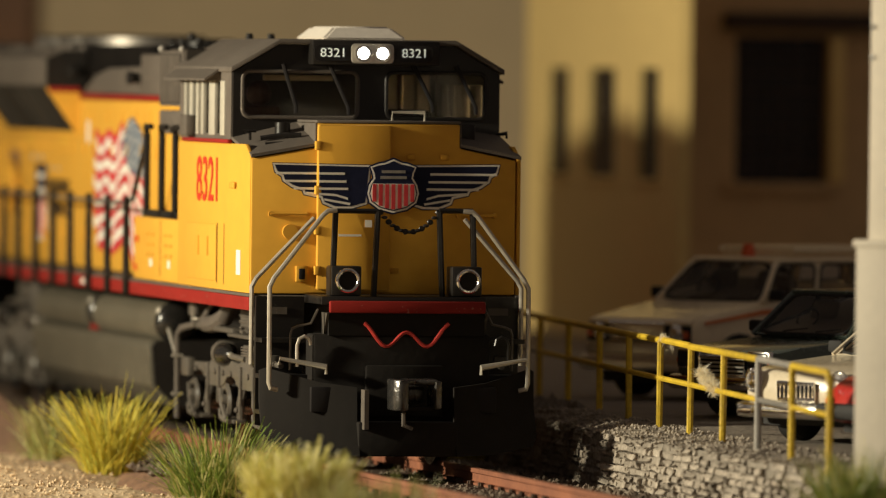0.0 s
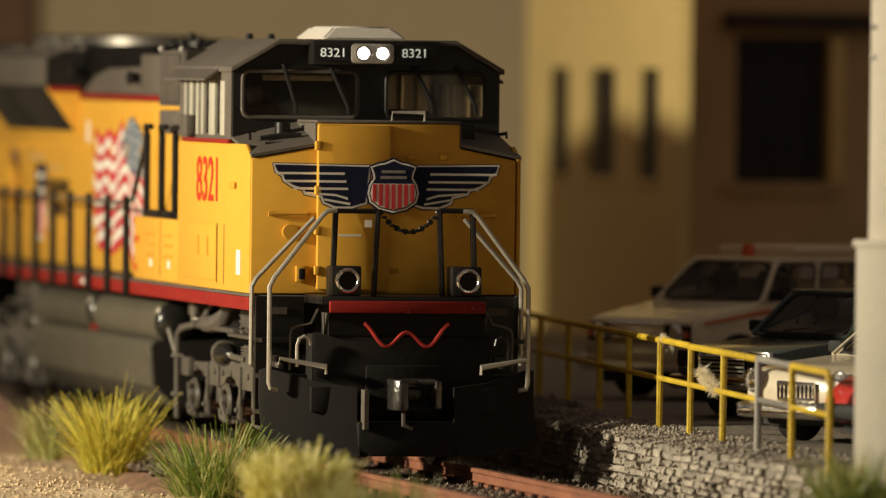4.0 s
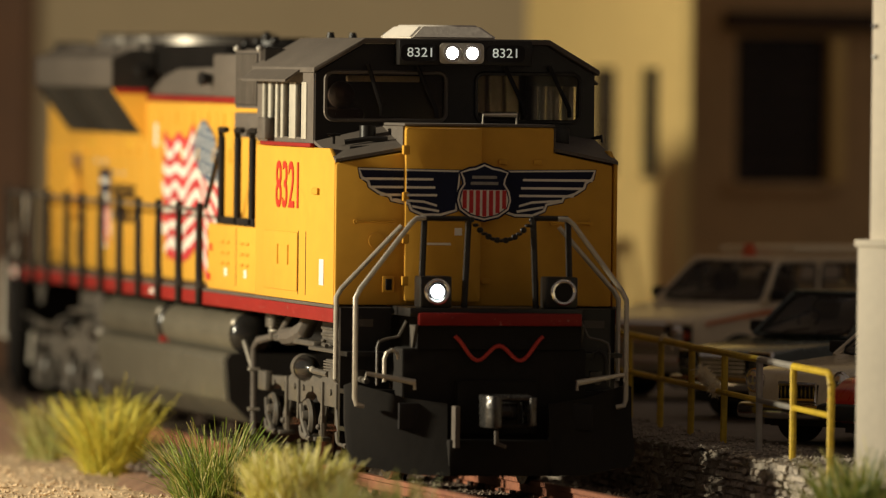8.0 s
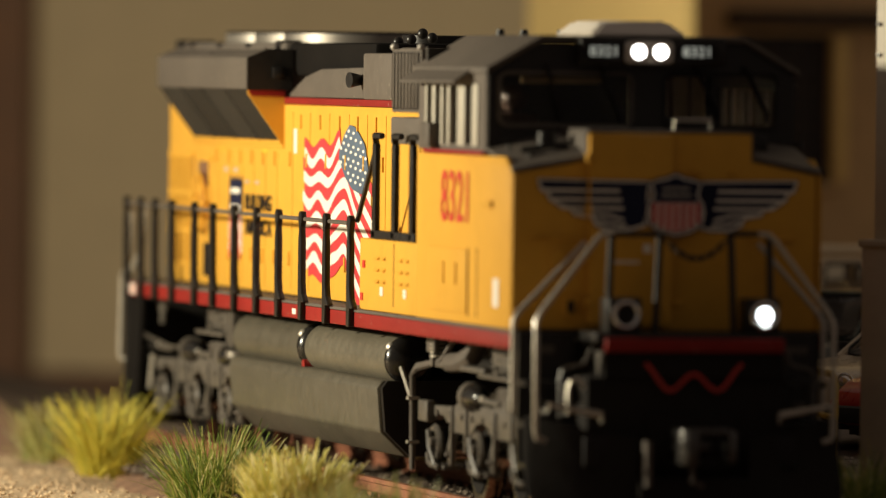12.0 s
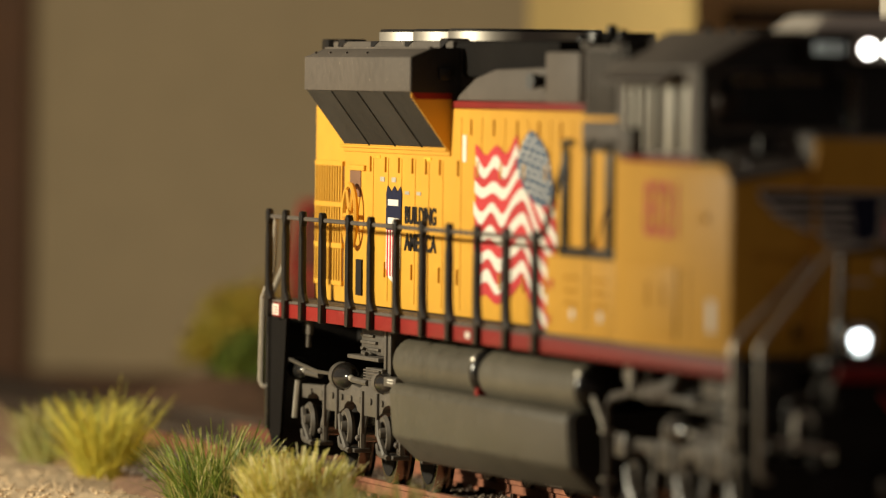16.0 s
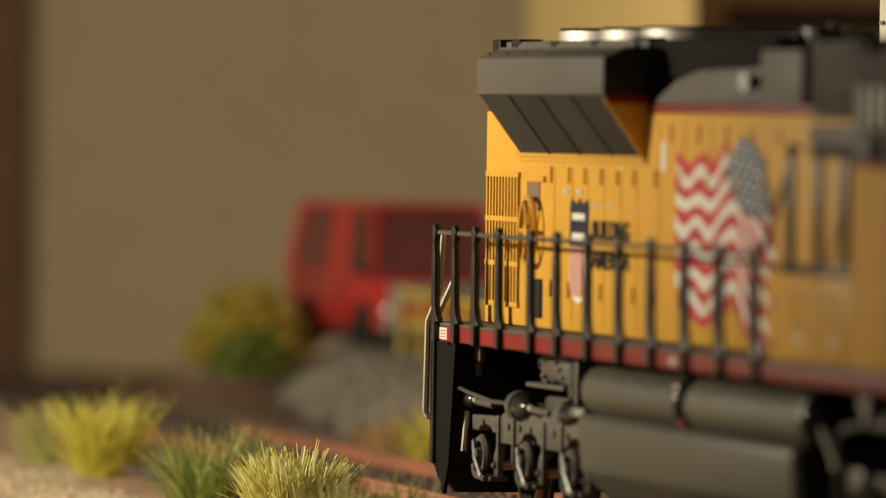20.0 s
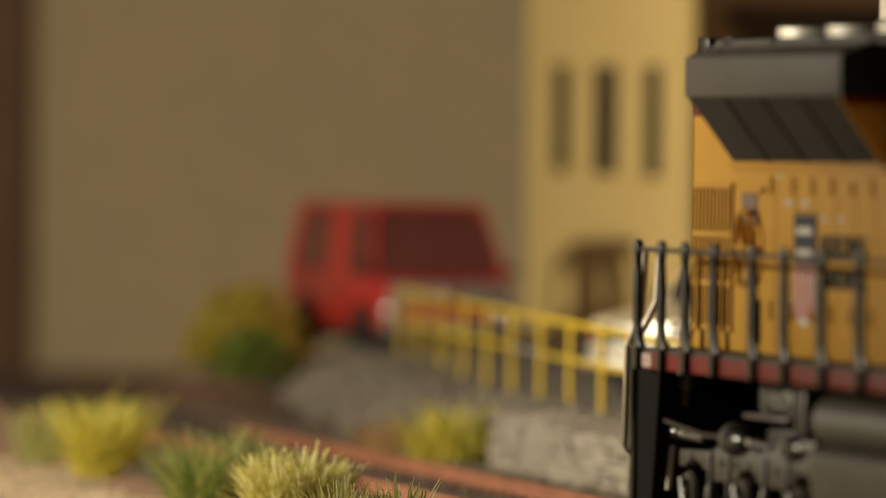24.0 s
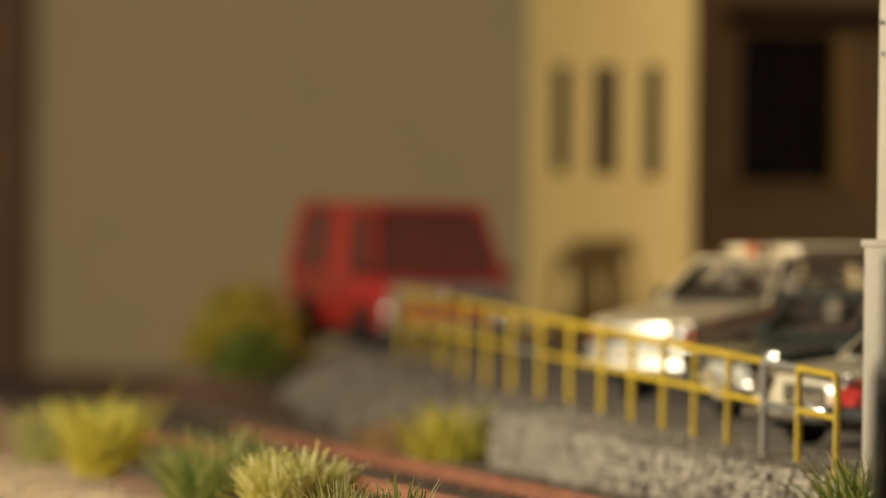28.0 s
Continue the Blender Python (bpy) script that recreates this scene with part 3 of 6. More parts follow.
# cab sides, roof, inside
for sx in (-1, 1):
    bm = B()
    for y0, y1, z0, z1 in ((1.272, 4.55, 3.60, 3.66), (1.272, 4.55, 4.24, 4.40), (1.272, 1.62, 3.66, 4.24), (4.2, 4.55, 3.66, 4.24)):
        box(bm, sx * 1.515 - 0.03, sx * 1.515 + 0.03, y0, y1, z0, z1)
    side = part("cab_side", bm, GREY, loco, "grey cab side with sliding windows", smooth=False)
    for y0, y1 in ((1.64, 1.90), (2.25, 2.60), (2.98, 3.10), (3.32, 3.42), (3.70, 3.84), (4.1, 4.18)):
        part("window_post", box(B(), sx * 1.53 - 0.03, sx * 1.53 + 0.03, y0, y1, 3.64, 4.26, 0.01), POST, side, "pale silver window post")
    p = part("side_window", box(B(), sx * 1.49 - 0.008, sx * 1.49 + 0.008, 1.62, 4.2, 3.66, 4.24), CABGLASS, side)
    p.visible_shadow = False
    part("armrest", box(B(), sx * 1.60 - 0.06, sx * 1.60 + 0.06, 3.5, 3.95, 3.62, 3.86, 0.02), GREY, side)
    part("sunshade", prism(B(), [(sx * 1.50, 4.42), (sx * 1.74, 4.26), (sx * 1.74, 4.285), (sx * 1.50, 4.45)], "y", 1.9, 4.55), GREY, loco, "grey window sunshade")
roof = [(-1.58, 4.36), (-1.02, 4.685), (1.02, 4.685), (1.58, 4.36), (1.58, 4.42), (1.02, 4.745), (-1.02, 4.745), (-1.58, 4.42)]
part("cab_roof", prism(B(), roof, "y", 1.10, 4.75, 0.01), GREY, loco, "sloped grey cab roof")
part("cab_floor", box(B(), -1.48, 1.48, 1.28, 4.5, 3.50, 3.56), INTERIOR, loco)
part("cab_back_wall", box(B(), -1.48, 1.48, 4.45, 4.54, 3.57, 4.62), INTERIOR, loco, "cab rear wall, near-black to paint the shade inside")
for x in (0.55, 0.78, 0.98, 1.16):
    part("cab_locker", box(B(), x, x + 0.15, 4.0, 4.3, 3.57, 4.36, 0.02), LOCKER, loco)
part("roof_lining", box(B(), -1.05, -0.25, 1.9, 2.0, 4.27, 4.335, 0.01), LOCKER, loco, "tan strip above the cab windows")
part("control_desk", box(B(), -1.3, -0.3, 1.7, 2.2, 3.57, 3.86, 0.03), BLACK, loco)
for x in (-0.95, 0.8):
    part("cab_seat", box(B(), x - 0.25, x + 0.25, 2.7, 3.3, 3.57, 3.95, 0.04), BLACK, loco)
bm = box(B(), -1.18, -0.72, 2.55, 2.85, 3.6, 3.98, 0.06)
bmesh.ops.create_uvsphere(bm, u_segments=10, v_segments=8, radius=0.15, matrix=Matrix.Translation((-0.98, 2.6, 4.12)))
part("plain_figurine", bm, FIGURE, loco, "plain brown driver's-seat figurine")

# headlight and number boards
nb = part("number_box", box(B(), -0.68, 0.79, 0.92, 1.2, 4.455, 4.735, 0.02), BLACK, loco, "black headlight and number box")
part("light_bezel", prism(B(), rounded(-0.24, 0.25, 4.475, 4.70, 0.05), "y", 0.885, 0.925, 0.008), STEEL, nb, "silver headlight bezel")
for x in (-0.105, 0.115):
    part("lamp_rim", rod(B(), (x, 0.862, 4.59), (x, 0.884, 4.59), 0.098, 20), CHROME, nb)
    bm = B()
    bmesh.ops.create_uvsphere(bm, u_segments=16, v_segments=8, radius=0.068, matrix=Matrix.Translation((x, 0.868, 4.59)))
    part("headlight", bm, LENS, nb, "lit headlight")
for x in (-0.435, 0.505):
    part("number_board", prism(B(), rounded(x - 0.23, x + 0.2, 4.50, 4.68, 0.06), "y", 0.905, 0.925), PRINTBLACK, nb)
    lettering("board_number", "8321", 0.098, BOARDLIT, nb, on(x - 0.01, 0.900, 4.59, 0, 90), 1.08, "lit white number")

# roof gear
bm = B()
lo = [bm.verts.new(p) for p in ((-0.46, 1.5, 4.745), (0.54, 1.5, 4.745), (0.54, 3.2, 4.745), (-0.46, 3.2, 4.745))]
hi = [bm.verts.new(p) for p in ((-0.28, 1.70, 4.895), (0.36, 1.70, 4.895), (0.36, 3.1, 4.895), (-0.28, 3.1, 4.895))]
for f in ((3, 2, 1, 0), (4, 5, 6, 7), (0, 1, 5, 4), (1, 2, 6, 5), (2, 3, 7, 6), (3, 0, 4, 7)):
    bm.faces.new([(lo + hi)[i] for i in f])
bmesh.ops.bevel(bm, geom=list(bm.edges), offset=0.03, segments=2, affect="EDGES")
part("roof_cooler", bm, ROOFWHITE, loco, "whitish roof air conditioner")
for x, y in ((-0.85, 3.9), (-0.5, 4.4), (-0.2, 4.0)):
    part("roof_bolt", rod(B(), (x, y, 4.74), (x, y, 4.81), 0.05, 10, 0.035), BLACK, loco)

# gear on the nose
part("nose_grab", tube(B(), [(0.10, 0.2, 3.83), (0.10, 0.2, 3.93), (0.47, 0.2, 3.93), (0.47, 0.2, 3.83)], 0.014), STEEL, loco, "bare wire grab iron")
part("sand_filler", rod(B(), (-1.05, 0.75, 3.50), (-1.05, 0.75, 3.80), 0.09, 12), BLACK, loco)
part("filler_pipe", tube(B(), [(-1.35, 0.5, 3.62), (-1.1, 0.45, 3.66), (-0.9, 0.4, 3.66)], 0.03), BLACK, loco)
part("filler_pipe", tube(B(), [(-1.32, 0.35, 3.48), (-1.32, 0.35, 3.56), (-0.9, 0.35, 3.58), (-0.9, 0.35, 3.5)], 0.018), BLACK, loco)
part("aerial", tube(B(), [(-1.45, 0.6, 3.6), (-1.45, 0.6, 3.68), (-1.52, 0.6, 3.70), (-1.38, 0.6, 3.70)], 0.016), BLACK, loco)
part("sand_box", box(B(), 0.92, 1.12, 0.5, 0.9, 3.6, 3.80, 0.02), BLACK, loco)
part("rear_mirror", tube(B(), [(1.5, 1.2, 3.68), (1.62, 1.15, 3.70), (1.62, 1.15, 3.64)], 0.016), BLACK, loco)
for sx, x in ((-1, -1.15), (1, 1.0)):
    part("grab_bar", tube(B(), [(x - 0.17, -0.03, 2.78), (x + 0.25, -0.03, 2.78)], 0.016), YELLOW, loco)
    for dx in (-0.17, 0.25):
        part("grab_foot", rod(B(), (x + dx, -0.035, 2.78), (x + dx, 0.0, 2.78), 0.03, 8), YELLOW, loco)
part("vent_cap", rod(B(), (-1.10, -0.05, 2.58), (-1.10, 0.0, 2.58), 0.085, 16), YELLOW, loco)
part("socket_box", box(B(), -1.03, -0.90, -0.06, 0.0, 2.02, 2.20, 0.01), YELLOW, loco)
part("socket_box", box(B(), -1.0, -0.93, -0.075, -0.058, 2.05, 2.17, 0.008), PRINTBLACK, loco)
part("data_plate", box(B(), -0.56, -0.30, -0.104, -0.101, 2.535, 2.56), WHITE, loco)
part("data_plate", box(B(), -0.26, -0.18, -0.104, -0.101, 2.64, 2.72), WHITE, loco)
for x, z in ((0.28, 3.43), (0.66, 3.43), (-0.66, 2.2), (0.1, 2.15)):
    part("nose_bracket", box(B(), x - 0.05, x + 0.05, -0.03, 0.0, z - 0.03, z + 0.03, 0.01), YELLOW, loco)

# winged emblem, all plain shapes
WING = [(0.20, 3.335), (1.30, 3.35), (1.275, 3.25), (1.20, 3.20), (1.185, 3.15), (1.08, 3.08), (0.96, 3.045), (0.94, 3.0), (0.77, 2.965), (0.745, 2.90), (0.61, 2.845), (0.42, 2.845), (0.24, 2.90)]


def emblem_plate(name, poly, y, mat, parent, label=""):
    return part(name, prism(B(), poly, "y", y - 0.006, y), mat, parent, label, smooth=False)


def grown(poly, d):
    out = []
    n = len(poly)
    for i in range(n):
        a, b, c = Vector(poly[i - 1]), Vector(poly[i]), Vector(poly[(i + 1) % n])
        n1 = Vector((b.y - a.y, a.x - b.x)).normalized()
        n2 = Vector((c.y - b.y, b.x - c.x)).normalized()
        m = (n1 + n2)
        m = m.normalized() if m.length > 1e-6 else n1
        out.append((b.x + m.x * d, b.y + m.y * d))
    return out


emblem = part("emblem", box(B(), 0.0, 0.12, -0.014, -0.001, 2.95, 3.3), NAVY, loco, "winged shield emblem in navy, white and red")
for sx in (-1, 1):
    y = -0.103 if sx < 0 else -0.003
    for lo_x, hi_x, yy in (((0.10, 0.79, -0.103), (0.79, 1.4, -0.003)) if sx < 0 else ((0.10, 1.4, -0.003),)):
        def clip(poly):
            bm = B()
            vs = [bm.verts.new((sx * p[0], 0, p[1])) for p in poly]
            bm.faces.new(vs)
            for at_x, side in ((lo_x, -1), (hi_x, 1)):
                bmesh.ops.bisect_plane(bm, geom=bm.verts[:] + bm.edges[:] + bm.faces[:], plane_co=(sx * at_x, 0, 0), plane_no=(sx * side, 0, 0), clear_outer=True)
            return bm

        def lay(name, poly, depth, mat, label=""):
            bm = clip(poly)
            if not bm.faces:
                bm.free()
                return
            r = bmesh.ops.extrude_face_region(bm, geom=bm.faces[:])
            for v in r["geom"]:
                if isinstance(v, bmesh.types.BMVert):
                    v.co.y -= 0.004
            for v in bm.verts:
                v.co.y += yy - depth
            bmesh.ops.recalc_face_normals(bm, faces=bm.faces)
            part(name, bm, mat, emblem, label, smooth=False)
        lay("wing_rim", grown(WING[::-1], 0.012), 0.0, NAVY)
        lay("wing_border", WING, 0.003, WHITE)
        lay("wing", grown(WING[::-1], -0.028), 0.006, NAVY)
        for k, (z, x1) in enumerate(((3.238, 1.265), (3.150, 1.175), (3.068, 1.06))):
            lay("feather", [(0.50 - 0.02 * k, z - 0.013), (x1, z - 0.013), (x1, z + 0.013), (0.50 - 0.02 * k, z + 0.013)], 0.009, WHITE)
        lay("feather", [(0.46, 2.945), (0.60, 2.985), (0.92, 3.005), (0.92, 3.03), (0.60, 3.01), (0.46, 2.97)], 0.009, WHITE)
        lay("feather", [(0.44, 2.885), (0.52, 2.90), (0.73, 2.935), (0.73, 2.96), (0.52, 2.925), (0.43, 2.91)], 0.009, WHITE)
SH = [(-0.245, 3.31), (-0.16, 3.335), (-0.09, 3.345), (0.0, 3.385), (0.09, 3.345), (0.16, 3.335), (0.245, 3.31), (0.215, 3.25), (0.205, 3.19), (0.255, 3.11), (0.275, 3.02), (0.25, 2.93), (0.15, 2.86), (0.0, 2.825), (-0.15, 2.86), (-0.25, 2.93), (-0.275, 3.02), (-0.255, 3.11), (-0.205, 3.19), (-0.215, 3.25)]
CX = 0.055
SHS = [(CX + p[0], p[1]) for p in SH]
part("shield_mount", prism(B(), grown(SHS[::-1], 0.02), "y", -0.112, -0.02), YELLOW, emblem)
emblem_plate("shield_border", grown(SHS[::-1], 0.04), -0.113, NAVY, emblem)
emblem_plate("shield_border", grown(SHS[::-1], 0.02), -0.118, WHITE, emblem)
emblem_plate("shield", SHS, -0.123, NAVY, emblem)
emblem_plate("shield_field", [(CX + x, z) for x, z in ((-0.235, 3.13), (0.235, 3.13), (0.262, 3.02), (0.24, 2.94), (0.145, 2.872), (0, 2.838), (-0.145, 2.872), (-0.24, 2.94), (-0.262, 3.02))], -0.128, WHITE, emblem)
for i in range(7):
    x = -0.216 + 0.072 * i
    low = 2.845 + 0.085 * (abs(x) / 0.216) ** 2
    emblem_plate("shield_stripe", [(CX + x - 0.022, low), (CX + x + 0.022, low), (CX + x + 0.022, 3.125), (CX + x - 0.022, 3.125)], -0.133, FLAGRED, emblem)
for z, w in ((3.265, 0.135), (3.20, 0.15)):
    emblem_plate("shield_bar", [(CX - w, z - 0.016), (CX + w, z - 0.016), (CX + w, z + 0.016), (CX - w, z + 0.016)], -0.129, GALV, emblem, "plain pale bar")

# front platform, ditch lights, railing, chain
part("front_platform", box(B(), -0.92, 0.95, -1.0, 0.0, 1.79, 1.885, 0.01), BLACK, loco)
part("anticlimber", box(B(), -0.84, 0.93, -1.09, -1.0, 1.70, 1.835, 0.02), RED, loco, "red anticlimber lip")
for x in (-0.872, 0.935):
    part("anticlimber_bracket", prism(B(), [(-1.07, 1.70), (-0.75, 1.70), (-0.86, 1.42)], "x", x, x + 0.028), DARK, loco)
part("anticlimber_face", box(B(), -0.84, 0.93, -1.02, -0.6, 1.45, 1.70), MATTEBLACK, loco)
for x in (-0.63, 0.74):
    d = part("ditch_light", box(B(), x - 0.17, x + 0.17, -0.95, -0.62, 1.885, 2.22, 0.02), BLACK, loco, "black ditch light housing")
    part("lamp_barrel", rod(B(), (x, -1.01, 2.06), (x, -0.95, 2.06), 0.132, 24), BLACK, d)
    part("lamp_rim", tube(B(), [(x + 0.118 * math.cos(math.pi * i / 12), -1.02, 2.06 + 0.118 * math.sin(math.pi * i / 12)) for i in range(25)], 0.024, 8), CHROME, d, "bright lamp ring")
    bm = rod(B(), (0, -0.004, 0), (0, 0.012, 0), 0.094, 24)
    bulb = part("lamp_disc", bm, PRINTBLACK, d, "flashing lamp disc, lit on one face")
    m = on(x, -1.02, 2.06)
    bulb.matrix_basis = m
    face = B()
    bmesh.ops.create_uvsphere(face, u_segments=20, v_segments=10, radius=0.074, matrix=Matrix.Translation((0, -0.006, 0)) @ Matrix.Diagonal((1, 0.12, 1, 1)))
    lens = finish("lamp_disc", face, DITCHLIT)
    joined = bmesh.new()
    joined.from_mesh(bulb.data)
    base = len(joined.faces)
    joined.from_mesh(lens)
    joined.faces.ensure_lookup_table()
    for f in joined.faces[base:]:
        f.material_index = 1
    joined.to_mesh(bulb.data)
    joined.free()
    bulb.data.materials.append(DITCHLIT)
    ditch_lamps.append((bulb, m))
for x, lean in ((-0.73, -0.02), (-0.25, -0.04), (0.45, 0.04), (0.83, 0.02)):
    z0 = 1.885 if abs(x) < 0.6 else 2.2
    part("rail_post", tube(B(), [(x + lean, -0.78, z0), (x, -0.78, 2.83)], 0.034, 6), BLACK, loco)
part("front_rail", tube(B(), [(-0.73, -0.78, 2.83), (-0.25, -0.78, 2.83)], 0.03), BLACK, loco)
part("front_rail", tube(B(), [(0.45, -0.78, 2.84), (0.83, -0.78, 2.84)], 0.03), BLACK, loco)
for i in range(15):
    f = i / 14
    x = -0.22 + 0.66 * f
    z = 2.82 - 0.22 * (1 - (2 * f - 1) ** 2)
    bm = B()
    bmesh.ops.create_uvsphere(bm, u_segments=8, v_segments=5, radius=0.033, matrix=Matrix.Translation((x, -0.78, z)) @ Matrix.Diagonal((1.15, 0.5 + 0.5 * (i % 2), 1 - 0.4 * (i % 2), 1)))
    part("chain_link", bm, BLACK, loco)
for sx in (-1, 1):
    w0, w1 = (-0.84, -1.50) if sx < 0 else (0.84, 1.44)
    part("stair_rail", tube(B(), [(w0 + sx * -0.12, -0.80, 2.835), (w0 + sx * -0.02, -0.81, 2.83), (w0 + sx * 0.04, -0.82, 2.78), (w1 - sx * 0.05, -0.94, 2.08), (w1, -0.95, 1.98), (w1, -0.96, 1.90), (w1, -0.97, 0.92), (w1 - sx * 0.02, -0.97, 0.86), (w1 - sx * 0.1, -0.95, 0.84)], 0.027, 8), STEEL, loco, "bare wire stair handrail")
    part("stair_rail", tube(B(), [(w0 + sx * 0.02, -0.2, 2.74), (w1 + sx * 0.02, -0.245, 2.06), (w1 + sx * 0.07, -0.25, 1.97), (w1 + sx * 0.07, -0.25, 1.88), (w1 + sx * 0.07, -0.25, 1.1)], 0.026, 8), STEEL, loco, "bare wire stair handrail")
    bm = prism(B(), [(sx * 0.95, 1.86), (sx * 1.5, 1.86), (sx * 1.5, 0.42), (sx * 0.98, 0.34)], "y", -0.15, -0.05)
    part("stair_well", bm, BLACK, loco)
    for k, z in enumerate((0.55, 0.95, 1.35)):
        part("step", box(B(), min(sx * 0.98, sx * 1.5), max(sx * 0.98, sx * 1.5), -0.75 + 0.12 * k, -0.15, z, z + 0.05), BLACK, loco)
    part("step_frame", tube(B(), [(sx * 0.95, -0.95, 1.74), (sx * 1.03, -0.95, 1.58), (sx * 1.17, -0.95, 1.55), (sx * 1.24, -0.95, 1.52), (sx * 1.26, -0.95, 1.46), (sx * 1.26, -0.95, 1.06)], 0.014, 6), DARK, loco)
    part("cut_lever", tube(B(), [(sx * 1.40, -1.06, 1.12), (sx * 1.40, -1.06, 1.19), (sx * 0.88, -1.10, 1.10), (sx * 0.88, -1.10, 1.02)], 0.021, 8), STEEL, loco, "bare wire uncoupling lever")
    part("grab_iron", tube(B(), [(sx * 1.20, -1.05, 1.1), (sx * 1.20, -1.05, 1.34), (sx * 1.175, -1.05, 1.41), (sx * 1.12, -1.05, 1.44), (sx * 1.065, -1.05, 1.41), (sx * 1.05, -1.05, 1.34)], 0.020, 8), STEEL if sx < 0 else BLACK, loco)
    part("mark_plate", box(B(), min(sx * 1.15, sx * 1.38), max(sx * 1.15, sx * 1.38), -0.165, -0.155, 1.66, 1.74), GREY, loco)
hose = [(-0.44 + 0.04 * i, -1.04, 1.405 + 0.085 * math.cos(i / 24 * 4 * math.pi) + 0.10 * (abs(i - 12) / 12) ** 3) for i in range(25)]
part("air_hose", tube(B(), hose, 0.022), HOSE, loco, "red looped air hose")
part("pilot", box(B(), -1.0, 1.0, -0.98, -0.5, 0.16, 1.46, 0.03), MATTEBLACK, loco)
part("coupler_pocket", box(B(), -0.42, 0.46, -1.06, -0.97, 0.55, 1.12, 0.02), MATTEBLACK, loco)
c = part("coupler", box(B(), -0.10, 0.16, -1.5, -1.0, 0.72, 0.90, 0.03), KNUCKLE, loco, "blackened knuckle coupler with worn bright edges")
k = part("knuckle", prism(B(), [(-0.27, -1.50), (-0.27, -1.84), (-0.20, -1.93), (-0.10, -1.90), (-0.08, -1.5)], "z", 0.64, 0.99, 0.03), KNUCKLE, c, "worn coupler jaw")
part("jaw_top", prism(B(), [(-0.27, -1.46), (-0.2, -1.86), (0.0, -1.72), (0.24, -1.80), (0.28, -1.46)], "z", 0.93, 0.99, 0.02), KNUCKLE, c)
part("jaw_guard", prism(B(), [(0.19, -1.46), (0.22, -1.82), (0.30, -1.78), (0.30, -1.46)], "z", 0.66, 0.97, 0.02), KNUCKLE, c)
part("jaw_bottom", prism(B(), [(-0.20, -1.46), (-0.15, -1.76), (0.22, -1.70), (0.26, -1.46)], "z", 0.64, 0.69, 0.015), MATTEBLACK, c)
part("trip_pin", tube(B(), [(-0.12, -1.7, 0.62), (-0.12, -1.72, 0.48), (-0.02, -1.72, 0.44)], 0.022), GREY, c)
# snow plough: two raked blades, their recesses' shade painted on as black plates
for sx in (-1, 1):
    bm = B()
    def pt(x, y, z):
        return bm.verts.new((sx * x, y, z))
    rings = []
    for x, y_top, ztop, zlow in ((1.56, -0.72, 1.05, 0.34), (1.50, -0.80, 1.08, 0.22), (0.95, -1.08, 0.93, 0.13), (0.55, -1.22, 0.88, 0.12)):
        rings.append([pt(x, y_top, ztop), pt(x, y_top - 0.02, (ztop + zlow) / 2), pt(x, y_top - 0.20, zlow), pt(x, y_top - 0.14, zlow), pt(x, y_top + 0.05, (ztop + zlow) / 2), pt(x, y_top + 0.06, ztop)])
    for a, b in zip(rings, rings[1:]):
        for i in range(6):
            bm.faces.new((a[i], a[(i + 1) % 6], b[(i + 1) % 6], b[i]))
    bm.faces.new(rings[0])
    bm.faces.new(rings[-1])
    bmesh.ops.recalc_face_normals(bm, faces=bm.faces)
    part("plough_blade", bm, MATTEBLACK, loco, "black snow plough blade", smooth=True)
    part("plough_box", box(B(), min(sx * 0.72, sx * 1.05), max(sx * 0.72, sx * 1.05), -1.125, -0.9, 0.60, 0.88, 0.01), PRINTBLACK, loco)
part("plough_centre", prism(B(), [(-0.56, 0.12), (0.56, 0.12), (0.56, 0.5), (-0.56, 0.5)], "y", -1.38, -1.0, 0.02), MATTEBLACK, loco)
part("plough_strut", box(B(), -0.52, -0.47, -1.5, -1.3, 0.42, 0.86), GREY, loco)

